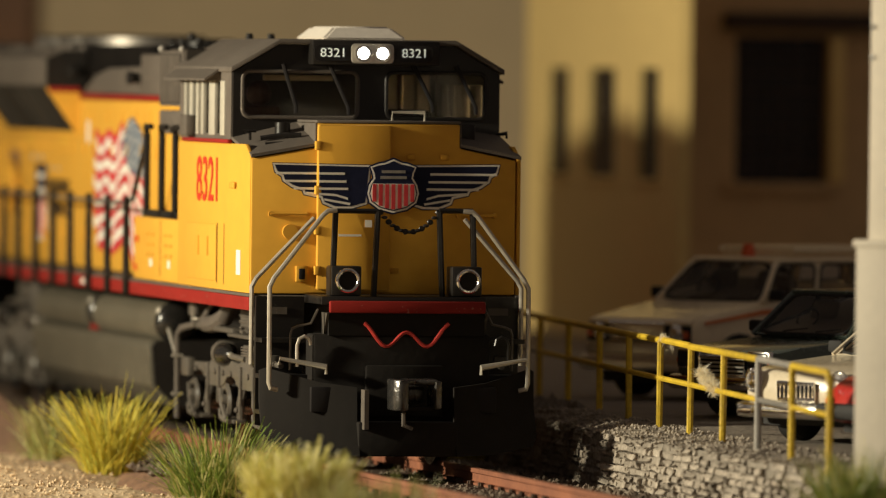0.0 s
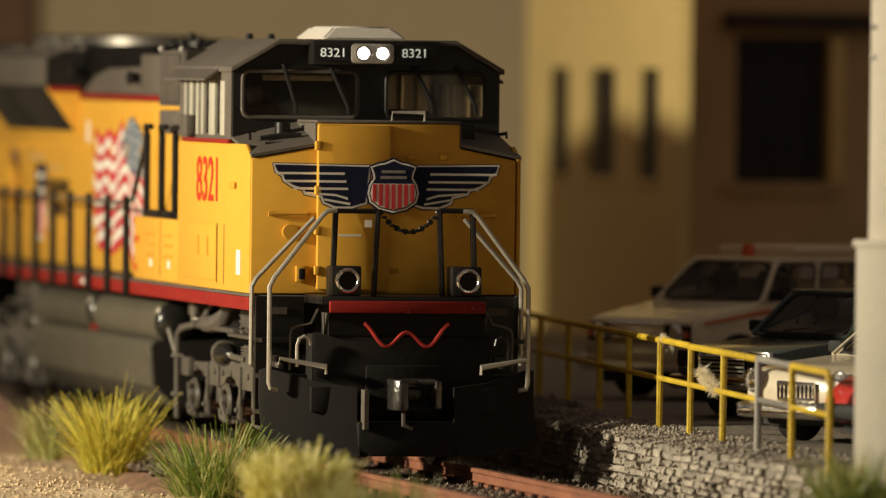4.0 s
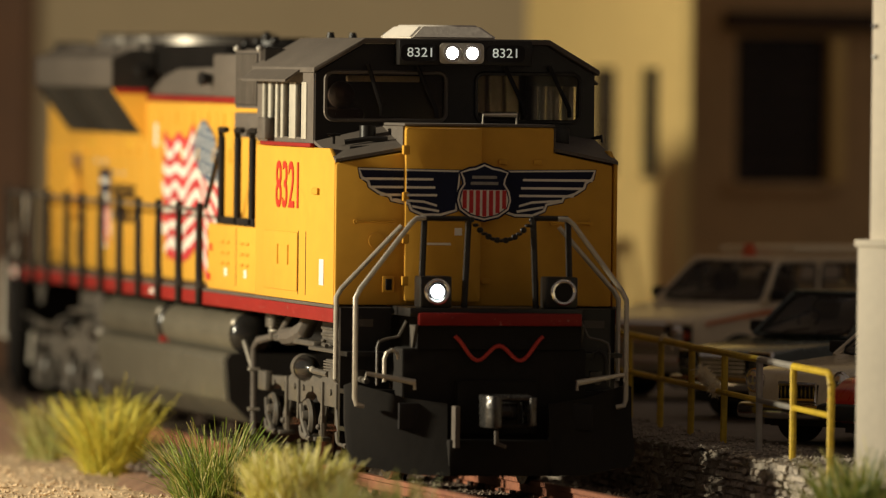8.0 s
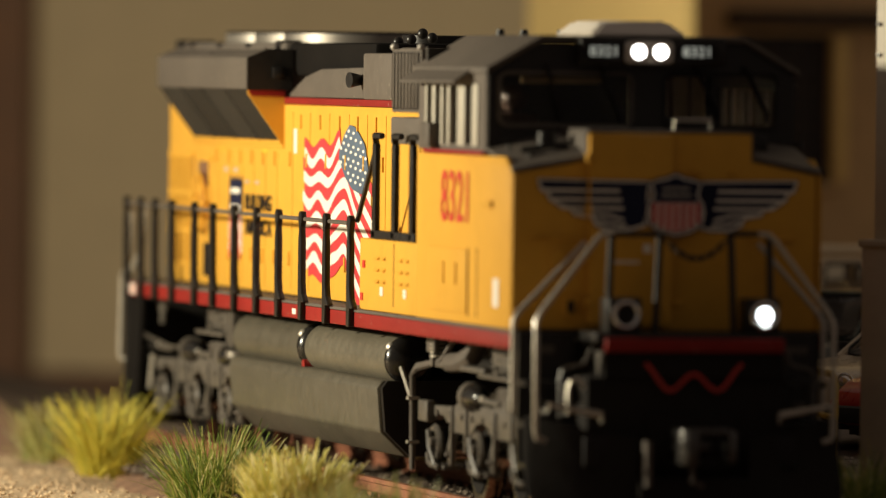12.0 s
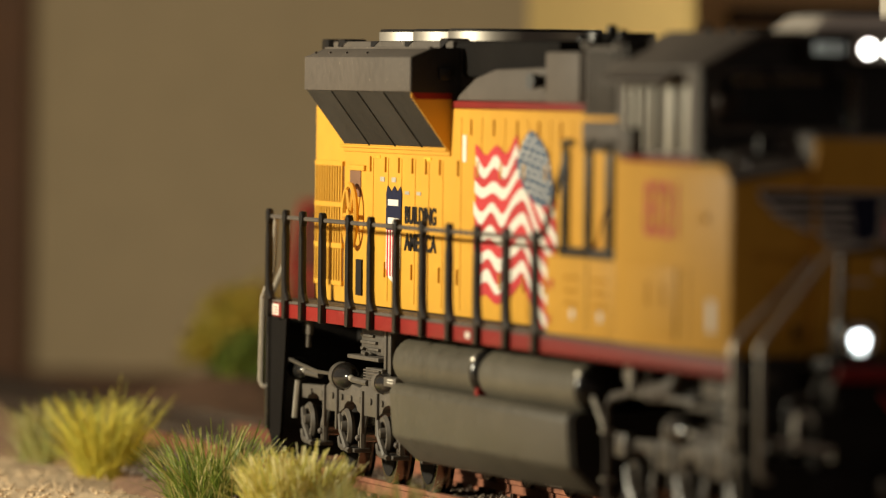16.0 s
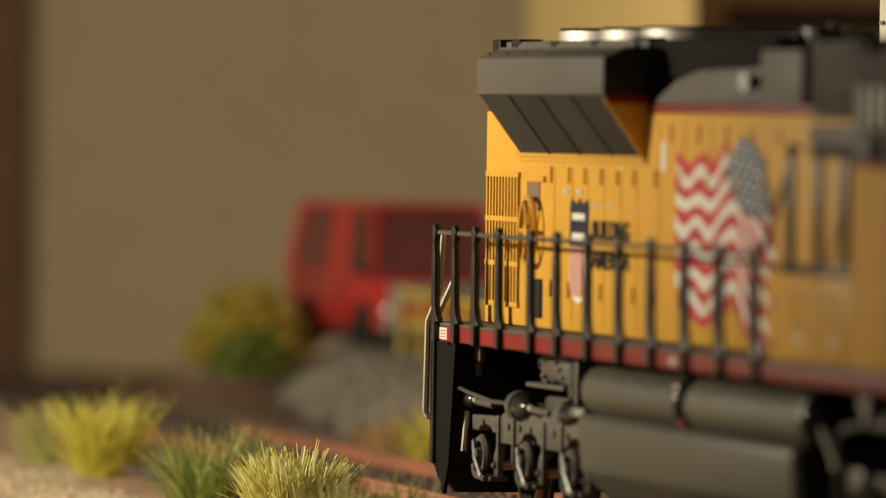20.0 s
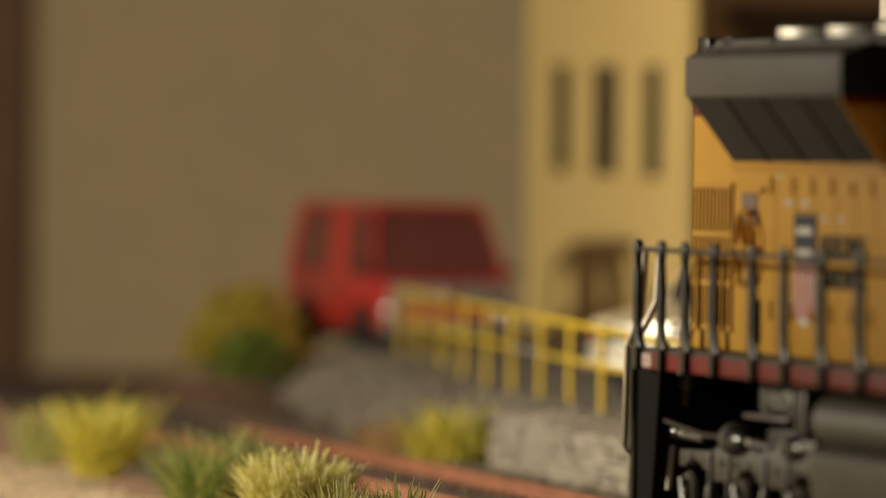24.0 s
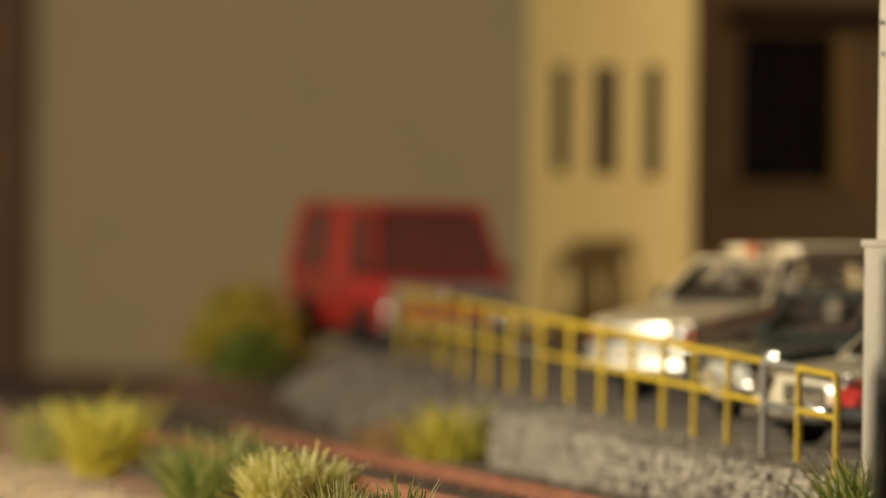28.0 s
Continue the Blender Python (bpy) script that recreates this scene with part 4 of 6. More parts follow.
# side cabinets behind the cab, with louvres
for sx in (-1, 1):
    c = part("side_cabinet", box(B(), min(sx * 1.06, sx * 1.53), max(sx * 1.06, sx * 1.53), 4.56, 7.6, 1.885, 2.63, 0.015), YELLOW, loco, "yellow louvred equipment cabinet")
    for y0 in (4.85, 6.05):
        part("cabinet_seam", box(B(), sx * 1.532 - 0.003, sx * 1.532 + 0.003, y0 - 0.25, y0 - 0.235, 1.95, 2.6), PRINTBLACK, c)
        for r in range(3):
            for k in range(2):
                part("louvre", prism(B(), [(sx * 1.53, 2.42 - r * 0.12), (sx * 1.555, 2.42 - r * 0.12), (sx * 1.53, 2.455 - r * 0.12)], "y", y0 + 0.2 + k * 0.32, y0 + 0.4 + k * 0.32), YELLOW, c)
        part("notice", box(B(), sx * 1.534 - 0.003, sx * 1.534 + 0.003, y0 + 0.3, y0 + 0.45, 2.05, 2.14), WHITE, c)
    for y, z in ((7.3, 2.32), (7.4, 1.98)):
        part("marker", box(B(), sx * 1.534 - 0.004, sx * 1.534 + 0.004, y, y + 0.14, z, z + 0.08), NUMRED, c)
    part("door_alcove", box(B(), sx * 1.30 - 0.24, sx * 1.30 + 0.24, 4.553, 4.62, 2.632, 3.553), YELLOW, loco)
    for y in (4.85, 5.75, 6.75):
        part("door_rail", box(B(), sx * 1.52 - 0.03, sx * 1.52 + 0.03, y, y + 0.16, 2.64, 3.62, 0.015), BLACK, loco)
        part("rail_hook", tube(B(), [(sx * 1.52, y + 0.08, 3.60), (sx * 1.54, y + 0.05, 3.70), (sx * 1.5, y - 0.12, 3.70)], 0.035), BLACK, loco)
    part("step_plate", box(B(), sx * 1.50 - 0.05, sx * 1.50 + 0.05, 4.7, 6.95, 2.632, 2.72, 0.01), BLACK, loco)
    part("brace_rod", tube(B(), [(sx * 1.52, 6.8, 3.60), (sx * 1.53, 7.75, 2.80)], 0.028), BLACK, loco)
    f = part("filter_box", box(B(), min(sx * 1.0, sx * 1.48), max(sx * 1.0, sx * 1.48), 4.78, 6.25, 3.95, 4.60, 0.015), GREY, loco, "grey grille box behind the cab")
    # black sheet on the box paints the shade between its ribs
    part("grille_gap", box(B(), sx * 1.482 - 0.004, sx * 1.482 + 0.004, 4.84, 6.20, 3.98, 4.57), PRINTBLACK, f)
    for i in range(8):
        y = 4.88 + i * 0.168
        part("grille_bar", box(B(), sx * 1.490 - 0.014, sx * 1.490 + 0.014, y, y + 0.085, 3.99, 4.56, 0.008), GREY, f)
    for y in (4.83, 6.2):
        bm = B()
        bmesh.ops.create_uvsphere(bm, u_segments=10, v_segments=6, radius=0.042, matrix=Matrix.Translation((sx * 1.47, y, 4.62)))
        part("lamp_cap", bm, GALV, f)
    part("box_bracket", box(B(), min(sx * 1.05, sx * 1.42), max(sx * 1.05, sx * 1.42), 4.8, 6.6, 3.62, 3.90, 0.02), GREY, loco)
part("cabinet_roof", box(B(), -1.0, 1.0, 4.56, 8.3, 3.0, 4.62, 0.04), GREY, loco, "grey equipment cabinet behind the cab")
part("blower_box", box(B(), -1.10, 1.10, 8.2, 9.7, 4.06, 4.56, 0.03), GREY, loco)

# hood
part("hood", box(B(), -1.08, 1.08, 4.6, 21.4, 1.885, 3.985, 0.015), YELLOW, loco, "long yellow engine hood")
part("hood_stripe", box(B(), -1.084, 1.084, 7.0, 21.35, 3.99, 4.062, 0.004), RED, loco, "red stripe along the hood top")
part("hood_roof", prism(B(), [(9.7, 4.066), (14.1, 4.066), (13.9, 4.13), (13.1, 4.30), (12.2, 4.385), (9.7, 4.41)], "x", -1.075, 1.075, 0.03), GREY, loco, "grey hood roof")
part("exhaust_hatch", box(B(), -0.96, 0.96, 9.75, 14.9, 4.30, 4.67, 0.05), FLATBLACK, loco, "black exhaust hatch along the roof")
part("exhaust_stack", rod(B(), (0, 11.3, 4.6), (0, 11.3, 4.76), 0.35, 20), BLACK, loco)
part("air_horn", rod(B(), (-1.05, 9.9, 4.27), (-1.22, 9.85, 4.27), 0.05, 12, 0.085), BLACK, loco)
for y in (8.4, 8.9, 9.5, 10.2):
    bm = B()
    bmesh.ops.create_uvsphere(bm, u_segments=12, v_segments=8, radius=0.058, matrix=Matrix.Translation((-0.62, y, 4.72 + 0.05 * math.sin(y * 3))))
    part("roof_dome", bm, BLACK, loco)
# radiator flare
fl = part("radiator_body", prism(B(), [(-1.0, 3.60), (1.0, 3.60), (1.42, 4.15), (1.51, 4.15), (1.51, 4.50), (1.28, 4.60), (-1.28, 4.60), (-1.51, 4.50), (-1.51, 4.15), (-1.42, 4.15)], "y", 14.25, 19.88, 0.008), GREY, loco, "flared grey radiator section")
for sx in (-1, 1):
    for i in range(4):
        y0 = 14.3 + i * 1.385
        bm = B()
        q = [(sx * 1.495, y0, 4.148), (sx * 1.495, y0 + 1.36, 4.148), (sx * 1.075, y0 + 1.36, 3.575), (sx * 1.075, y0, 3.575)]
        a = [bm.verts.new(p) for p in q]
        b = [bm.verts.new((p[0] - sx * 0.03, p[1], p[2] + 0.02)) for p in q]
        bm.faces.new(a)
        bm.faces.new(b[::-1])
        for k in range(4):
            bm.faces.new((a[k], b[k], b[(k + 1) % 4], a[(k + 1) % 4]))
        bmesh.ops.recalc_face_normals(bm, faces=bm.faces)
        part("radiator_screen", bm, SCREEN, fl, "dark mesh radiator screen")
    part("flare_end", prism(B(), [(sx * 1.08, 3.56), (sx * 1.09, 3.52), (sx * 1.50, 4.10), (sx * 1.50, 4.14), (sx * 1.08, 4.14)], "y", 14.21, 14.247), YELLOW, fl)
    part("flare_end_top", prism(B(), [(sx * 1.0, 4.142), (sx * 1.51, 4.142), (sx * 1.51, 4.50), (sx * 1.28, 4.60), (sx * 1.0, 4.60)], "y", 14.18, 14.248), BLACK, fl)
hatch = part("radiator_roof", box(B(), -1.0, 1.0, 14.6, 20.9, 4.56, 4.675, 0.02), GREY, loco, "raised grey radiator roof hatch")
for sx in (-1, 1):
    part("flare_stripe", prism(B(), [(sx * 1.08, 4.075), (sx * 1.455, 4.075), (sx * 1.495, 4.141), (sx * 1.08, 4.141)], "y", 14.195, 14.215), RED, fl, "red stripe across the flare end")
    part("corner_plate", box(B(), sx * 1.16 - 0.075, sx * 1.16 + 0.075, 14.12, 14.178, 4.27, 4.40, 0.02), BLACK, fl)
    for i in range(1, 4):
        y = 14.28 + i * 1.385
        part("screen_rib", tube(B(), [(sx * 1.495, y, 4.14), (sx * 1.075, y, 3.57)], 0.014, 6), SCREEN, fl)
    part("screen_sill", box(B(), sx * 1.095 - 0.035, sx * 1.095 + 0.035, 14.27, 19.85, 3.545, 3.572, 0.006), YELLOW, fl)
    for y in (16.9, 18.0, 18.9, 19.7):
        part("rivet", rod(B(), (sx * 1.42, y, 4.535), (sx * 1.430, y, 4.556), 0.016, 6), GREY, fl)
    part("chamfer_ledge", box(B(), sx * 1.285 - 0.02, sx * 1.285 + 0.02, 14.3, 19.8, 4.585, 4.61, 0.005), GREY, fl)
    # thin black triangles paint the shade of notches on the flat side
    for y in (15.2, 17.0, 18.8, 20.55):
        part("lifting_notch", prism(B(), [(y, 4.675), (y - 0.42, 4.675), (y, 4.585)], "x", sx * 1.0, sx * 1.008), PRINTBLACK, hatch, "black triangle painted as the shade of a notch")
part("rear_roof", prism(B(), [(-1.08, 3.99), (1.08, 3.99), (1.08, 4.3), (0.8, 4.56), (-0.8, 4.56), (-1.08, 4.3)], "y", 19.885, 21.38, 0.01), GREY, loco)
for y in (15.7, 17.5, 19.3):
    fan = part("cooling_fan", rod(B(), (0, y, 4.645), (0, y, 4.775), 0.80, 36), FANMETAL, loco, "round bright metal roof cooling fan")
    bm = tube(B(), [(0.77 * math.cos(math.pi * k / 18), y + 0.77 * math.sin(math.pi * k / 18), 4.785) for k in range(37)], 0.022, 6)
    part("fan_ring", bm, BLACK, fan)
    part("fan_hub", rod(B(), (0, y, 4.775), (0, y, 4.80), 0.2, 16), BLACK, fan)
for y in (14.9, 20.3, 21.2):
    part("roof_step", box(B(), -1.0, -0.75, y, y + 0.35, 4.56, 4.70, 0.02), BLACK, loco)

# hood doors, latches, grille, hand brake; rail posts have an eye at the top and a foot on the deck
RAILPOST = [(-0.07, 1.69), (0.07, 1.69), (0.075, 2.0), (0.08, 2.3), (0.075, 2.56), (0.042, 2.65), (0.045, 2.70), (0.085, 2.75), (0.08, 2.83), (0.03, 2.86), (-0.05, 2.855), (-0.085, 2.80), (-0.08, 2.74), (-0.042, 2.69), (-0.045, 2.63), (-0.07, 2.54), (-0.075, 2.1), (-0.12, 1.98), (-0.24, 1.905), (-0.24, 1.885), (-0.07, 1.885)]
for sx in (-1, 1):
    X = sx * 1.082
    for y in (8.5, 9.5, 10.5, 11.6, 12.7, 13.7, 14.6, 15.3, 16.0, 16.7, 17.4, 18.2):
        part("door_seam", box(B(), X - 0.004, X + 0.004, y, y + 0.018, 1.95, 3.45 if y > 14 else 3.9), YELLOW, loco)
        for z in (2.2, 3.3):
            part("latch", box(B(), X - 0.02, X + 0.02, y + 0.12, y + 0.17, z, z + 0.16, 0.005), YELLOW, loco)
    for y in (9.0, 10.0, 11.0, 12.1, 13.2):
        part("upper_latch", box(B(), X - 0.018, X + 0.018, y, y + 0.05, 3.72, 3.88, 0.005), YELLOW, loco)
    part("hood_ledge", box(B(), X - 0.02, X + 0.02, 14.2, 19.75, 3.50, 3.545, 0.005), YELLOW, loco)
    # flat brown sheet: shade between the bars as colour
    g = part("rear_grille", box(B(), X - 0.006, X + 0.006, 19.78, 21.28, 2.1, 3.36), WOODSHADE, loco, "brown sheet painted as the shade between yellow bars")
    for i in range(11):
        y = 19.80 + i * 0.142
        part("grille_bar", box(B(), X - 0.025, X + 0.025, y, y + 0.06, 2.1, 3.36), YELLOW, g)
    for z in (2.06, 2.46, 2.9, 3.34):
        part("grille_band", box(B(), X - 0.028, X + 0.028, 19.76, 21.3, z, z + 0.05), YELLOW, g)
    # flat brown patch in place of the recess's shadow
    part("brake_recess", box(B(), X - 0.008, X + 0.008, 18.86, 19.44, 3.02, 3.30), WOODSHADE, loco, "brown patch painted as shade above the hand brake")
    part("recess_hood", box(B(), X - 0.03, X + 0.03, 18.6, 19.4, 3.30, 3.36, 0.01), YELLOW, loco)
    ring = [(X + sx * 0.08, 19.05 + 0.33 * math.cos(2 * math.pi * i / 24), 2.82 + 0.33 * math.sin(2 * math.pi * i / 24)) for i in range(25)]
    wheel = part("brake_wheel", tube(B(), ring, 0.03, 6), YELLOW, loco, "yellow spoked hand brake wheel")
    for i in range(6):
        a = math.pi * i / 3
        part("spoke", tube(B(), [(X + sx * 0.08, 19.05, 2.82), (X + sx * 0.08, 19.05 + 0.33 * math.cos(a), 2.82 + 0.33 * math.sin(a))], 0.026, 5), YELLOW, wheel)
    part("wheel_hub", rod(B(), (X, 19.05, 2.82), (X + sx * 0.11, 19.05, 2.82), 0.08, 10), YELLOW, wheel)
    part("chain_cover", box(B(), X - 0.02, X + 0.02, 18.72, 19.02, 1.98, 2.36), PRINTBLACK, loco, "small black vent")
    for y in (15.7, 16.3, 17.0, 17.6):
        part("notice", box(B(), X - 0.005, X + 0.005, y, y + 0.22, 3.2 if y > 16.8 else 3.08, 3.25 if y > 16.8 else 3.115), POST, loco)
    for y, z in ((17.85, 3.44), (15.2, 3.44)):
        part("notice", box(B(), X - 0.005, X + 0.005, y, y + 0.35, z, z + 0.035), FENCE, loco)
    part("notice", box(B(), X - 0.005, X + 0.005, 13.45, 13.62, 3.45, 3.72), WHITE, loco)
    # side shield and slogan
    e = part("side_shield", prism(B(), [(17.45, 2.92), (17.47, 3.08), (17.40, 3.16), (17.2, 3.10), (17.05, 3.16), (16.9, 3.10), (16.72, 3.16), (16.66, 3.08), (16.68, 2.92)], "x", X, X + sx * 0.010), NAVY, loco, "navy, white and red shield", smooth=False)
    part("shield_field", prism(B(), [(17.45, 2.72), (17.45, 2.3), (17.3, 2.2), (17.07, 2.15), (16.84, 2.2), (16.69, 2.3), (16.69, 2.72)], "x", X, X + sx * 0.010), WHITE, e, smooth=False)
    part("shield_band", box(B(), min(X, X + sx * 0.012), max(X, X + sx * 0.012), 16.68, 17.46, 2.70, 2.925), NAVY, e)
    for z in (3.0, 2.81):
        part("shield_bar", box(B(), X + sx * 0.014 - 0.002, X + sx * 0.014 + 0.002, 16.80, 17.34, z - 0.045, z + 0.02), WHITE, e, "plain pale bar")
    for i in range(5):
        y = 16.78 + i * 0.145
        part("shield_stripe", box(B(), X + sx * 0.012 - 0.002, X + sx * 0.012 + 0.002, y - 0.035, y + 0.035, 2.22, 2.70), FLAGRED, e)
    rz = -90 if sx < 0 else 90
    lettering("slogan", "BUILDING", 0.17, PRINTBLACK, loco, on(X + sx * 0.006, 15.7, 2.86, rz, 90), 1.45, "dark slogan lettering", bold=0.006)
    lettering("slogan", "AMERICA", 0.17, PRINTBLACK, loco, on(X + sx * 0.006, 15.7, 2.58, rz, 90), 1.55, "dark slogan lettering", bold=0.006)
    # waving flag
    def wave(y, k):
        f = (13.0 - y) / 3.8
        fade = min(1.0, max(0.0, (0.62 - f) / 0.25))
        hump = 0.24 * math.exp(-((f - 0.60) / 0.13) ** 2) - 0.42 * max(0.0, (f - 0.60) / 0.4) ** 1.4
        return 3.58 + (0.05 + 0.02 * math.sin(k * 1.3)) * math.cos(2 * math.pi * f / 0.27 + 0.22 * k) * fade + hump - k * (0.112 + 0.01 * f)
    def leaf(y):
        f = (13.0 - y) / 3.8
        low = np.interp(f, (0.53, 0.56, 0.62, 0.72, 0.85, 0.96), (3.42, 3.34, 3.22, 3.10, 3.05, 3.10))
        top = np.interp(f, (0.53, 0.60, 0.68, 0.75, 0.82, 0.90, 0.96), (3.50, 3.68, 3.79, 3.77, 3.69, 3.58, 3.28))
        return float(low), float(top)

    def under(y, z):
        return min(z, leaf(y)[1] - 0.01) if y < 11.0 else z
    flag = None
    n = 40
    for k in range(13):
        y_end = 9.2 + (0.06 * math.sin(k * 1.7)) + (0.35 if k > 10 else 0)
        y_start = 13.0 - (0.05 * math.sin(k * 2.1)) - (0.10 * max(0, k - 9))
        bm = B()
        lo_v, hi_v = [], []
        for i in range(n + 1):
            y = y_start + (y_end - y_start) * i / n
            lo_v.append(bm.verts.new((X + sx * 0.008, y, under(y, wave(y, k + 1) - 0.002) - 0.0005)))
            hi_v.append(bm.verts.new((X + sx * 0.008, y, under(y, wave(y, k)))))
        for i in range(n):
            bm.faces.new((lo_v[i], lo_v[i + 1], hi_v[i + 1], hi_v[i]))
        r = bmesh.ops.extrude_face_region(bm, geom=bm.faces[:])
        for v in r["geom"]:
            if isinstance(v, bmesh.types.BMVert):
                v.co.x -= sx * 0.007
        bmesh.ops.recalc_face_normals(bm, faces=bm.faces)
        p = part("flag" if flag is None else "flag_stripe", bm, FLAGRED if k % 2 == 0 else WHITE, loco if flag is None else flag, "large waving striped flag decal" if flag is None else "")
        flag = flag or p
    bm = B()
    cols = []
    for i in range(25):
        y = 11.0 - 1.66 * i / 24
        low, top = leaf(y)
        cols.append((bm.verts.new((X + sx * 0.013, y, low)), bm.verts.new((X + sx * 0.013, y, max(top, low + 0.01)))))
    for a, b in zip(cols, cols[1:]):
        bm.faces.new((a[0], b[0], b[1], a[1]))
    part("flag_canton", bm, FLAGBLUE, flag, "blue starred flag canton")
    bm = B()
    bmesh.ops.create_circle(bm, cap_ends=True, segments=10, radius=0.018, matrix=Matrix.Diagonal((1, 3.4, 1, 1)) @ Matrix.Rotation(math.pi / 2, 4, "Y"))
    star = finish("star", bm, WHITE)
    for r in range(10):
        for c in range(7):
            y = 11.0 - 0.27 * c - (0.13 if r % 2 else 0)
            z = 3.76 - 0.075 * r - 0.02 * c
            low, top = leaf(y)
            if 9.40 < y < 10.95 and low + 0.03 < z < top - 0.03:
                shared("star", star, flag, on(X + sx * 0.016, y, z))
    # walkway railing
    for y in (21.35, 20.4, 19.45, 18.35, 16.9, 15.75, 14.42, 13.1, 11.8, 10.45, 9.1, 7.78):
        part("handrail_post", prism(B(), [(y + dy, z) for dy, z in RAILPOST], "x", sx * 1.562, sx * 1.625, 0.01), BLACK, loco)
    part("handrail", tube(B(), [(sx * 1.58, y, 2.775) for y in (21.35, 14.0, 7.75)], 0.024), GREY, loco)
    # tank, reservoirs
    for y0, y1 in ((7.0, 11.35), (11.8, 15.6)):
        t = part("air_reservoir", rod(B(), (sx * 1.12, y0, 1.37), (sx * 1.12, y1, 1.37), 0.26, 24), TANK, loco, "grey air reservoir cylinder")
        for ye in (y0, y1):
            bm = B()
            bmesh.ops.create_uvsphere(bm, u_segments=20, v_segments=10, radius=0.255, matrix=Matrix.Translation((sx * 1.12, ye, 1.37)) @ Matrix.Diagonal((1, 0.5, 1, 1)))
            part("dished_end", bm, GLOSSBLACK, t)
        bm = B()
        bmesh.ops.create_uvsphere(bm, u_segments=10, v_segments=6, radius=0.06, matrix=Matrix.Translation((sx * 1.30, y0 + 0.02, 1.50)))
        part("drain_plug", bm, STEEL, t)
    part("fuel_cap", rod(B(), (sx * 1.2, 11.58, 1.15), (sx * 1.35, 11.58, 1.15), 0.09, 12), RED, loco, "red fuel filler cap")
    part("data_tag", box(B(), sx * 1.566 - 0.004, sx * 1.566 + 0.004, 10.9, 11.1, 1.74, 1.80), WHITE, loco)
    tag = part("end_tag", box(B(), sx * 1.566 - 0.004, sx * 1.566 + 0.004, 20.9, 21.25, 1.715, 1.83), WHITE, loco, "white plate with small red bars")
    for z in (1.74, 1.77, 1.80):
        part("bar", box(B(), sx * 1.571 - 0.002, sx * 1.571 + 0.002, 20.94, 21.21, z - 0.006, z + 0.006), NUMRED, tag)
tank = [(-1.42, 0.62), (-1.15, 0.36), (1.15, 0.36), (1.42, 0.62), (1.46, 1.08), (1.40, 1.16), (-1.40, 1.16), (-1.46, 1.08)]
part("fuel_tank", prism(B(), tank, "y", 7.0, 15.4, 0.03), TANK, loco, "long grey fuel tank")
part("tank_end", prism(B(), [(x * 0.97, z * 0.98 + 0.02) for x, z in tank], "y", 6.9, 6.998), BLACK, loco)

# bogies
def arch_edge(o, z, r, h, n=6):
    """The lower edge of a side frame, lifted over an axle at o."""
    return [(o - r * math.cos(math.pi * k / n), z + h * math.sin(math.pi * k / n)) for k in range(n + 1)]


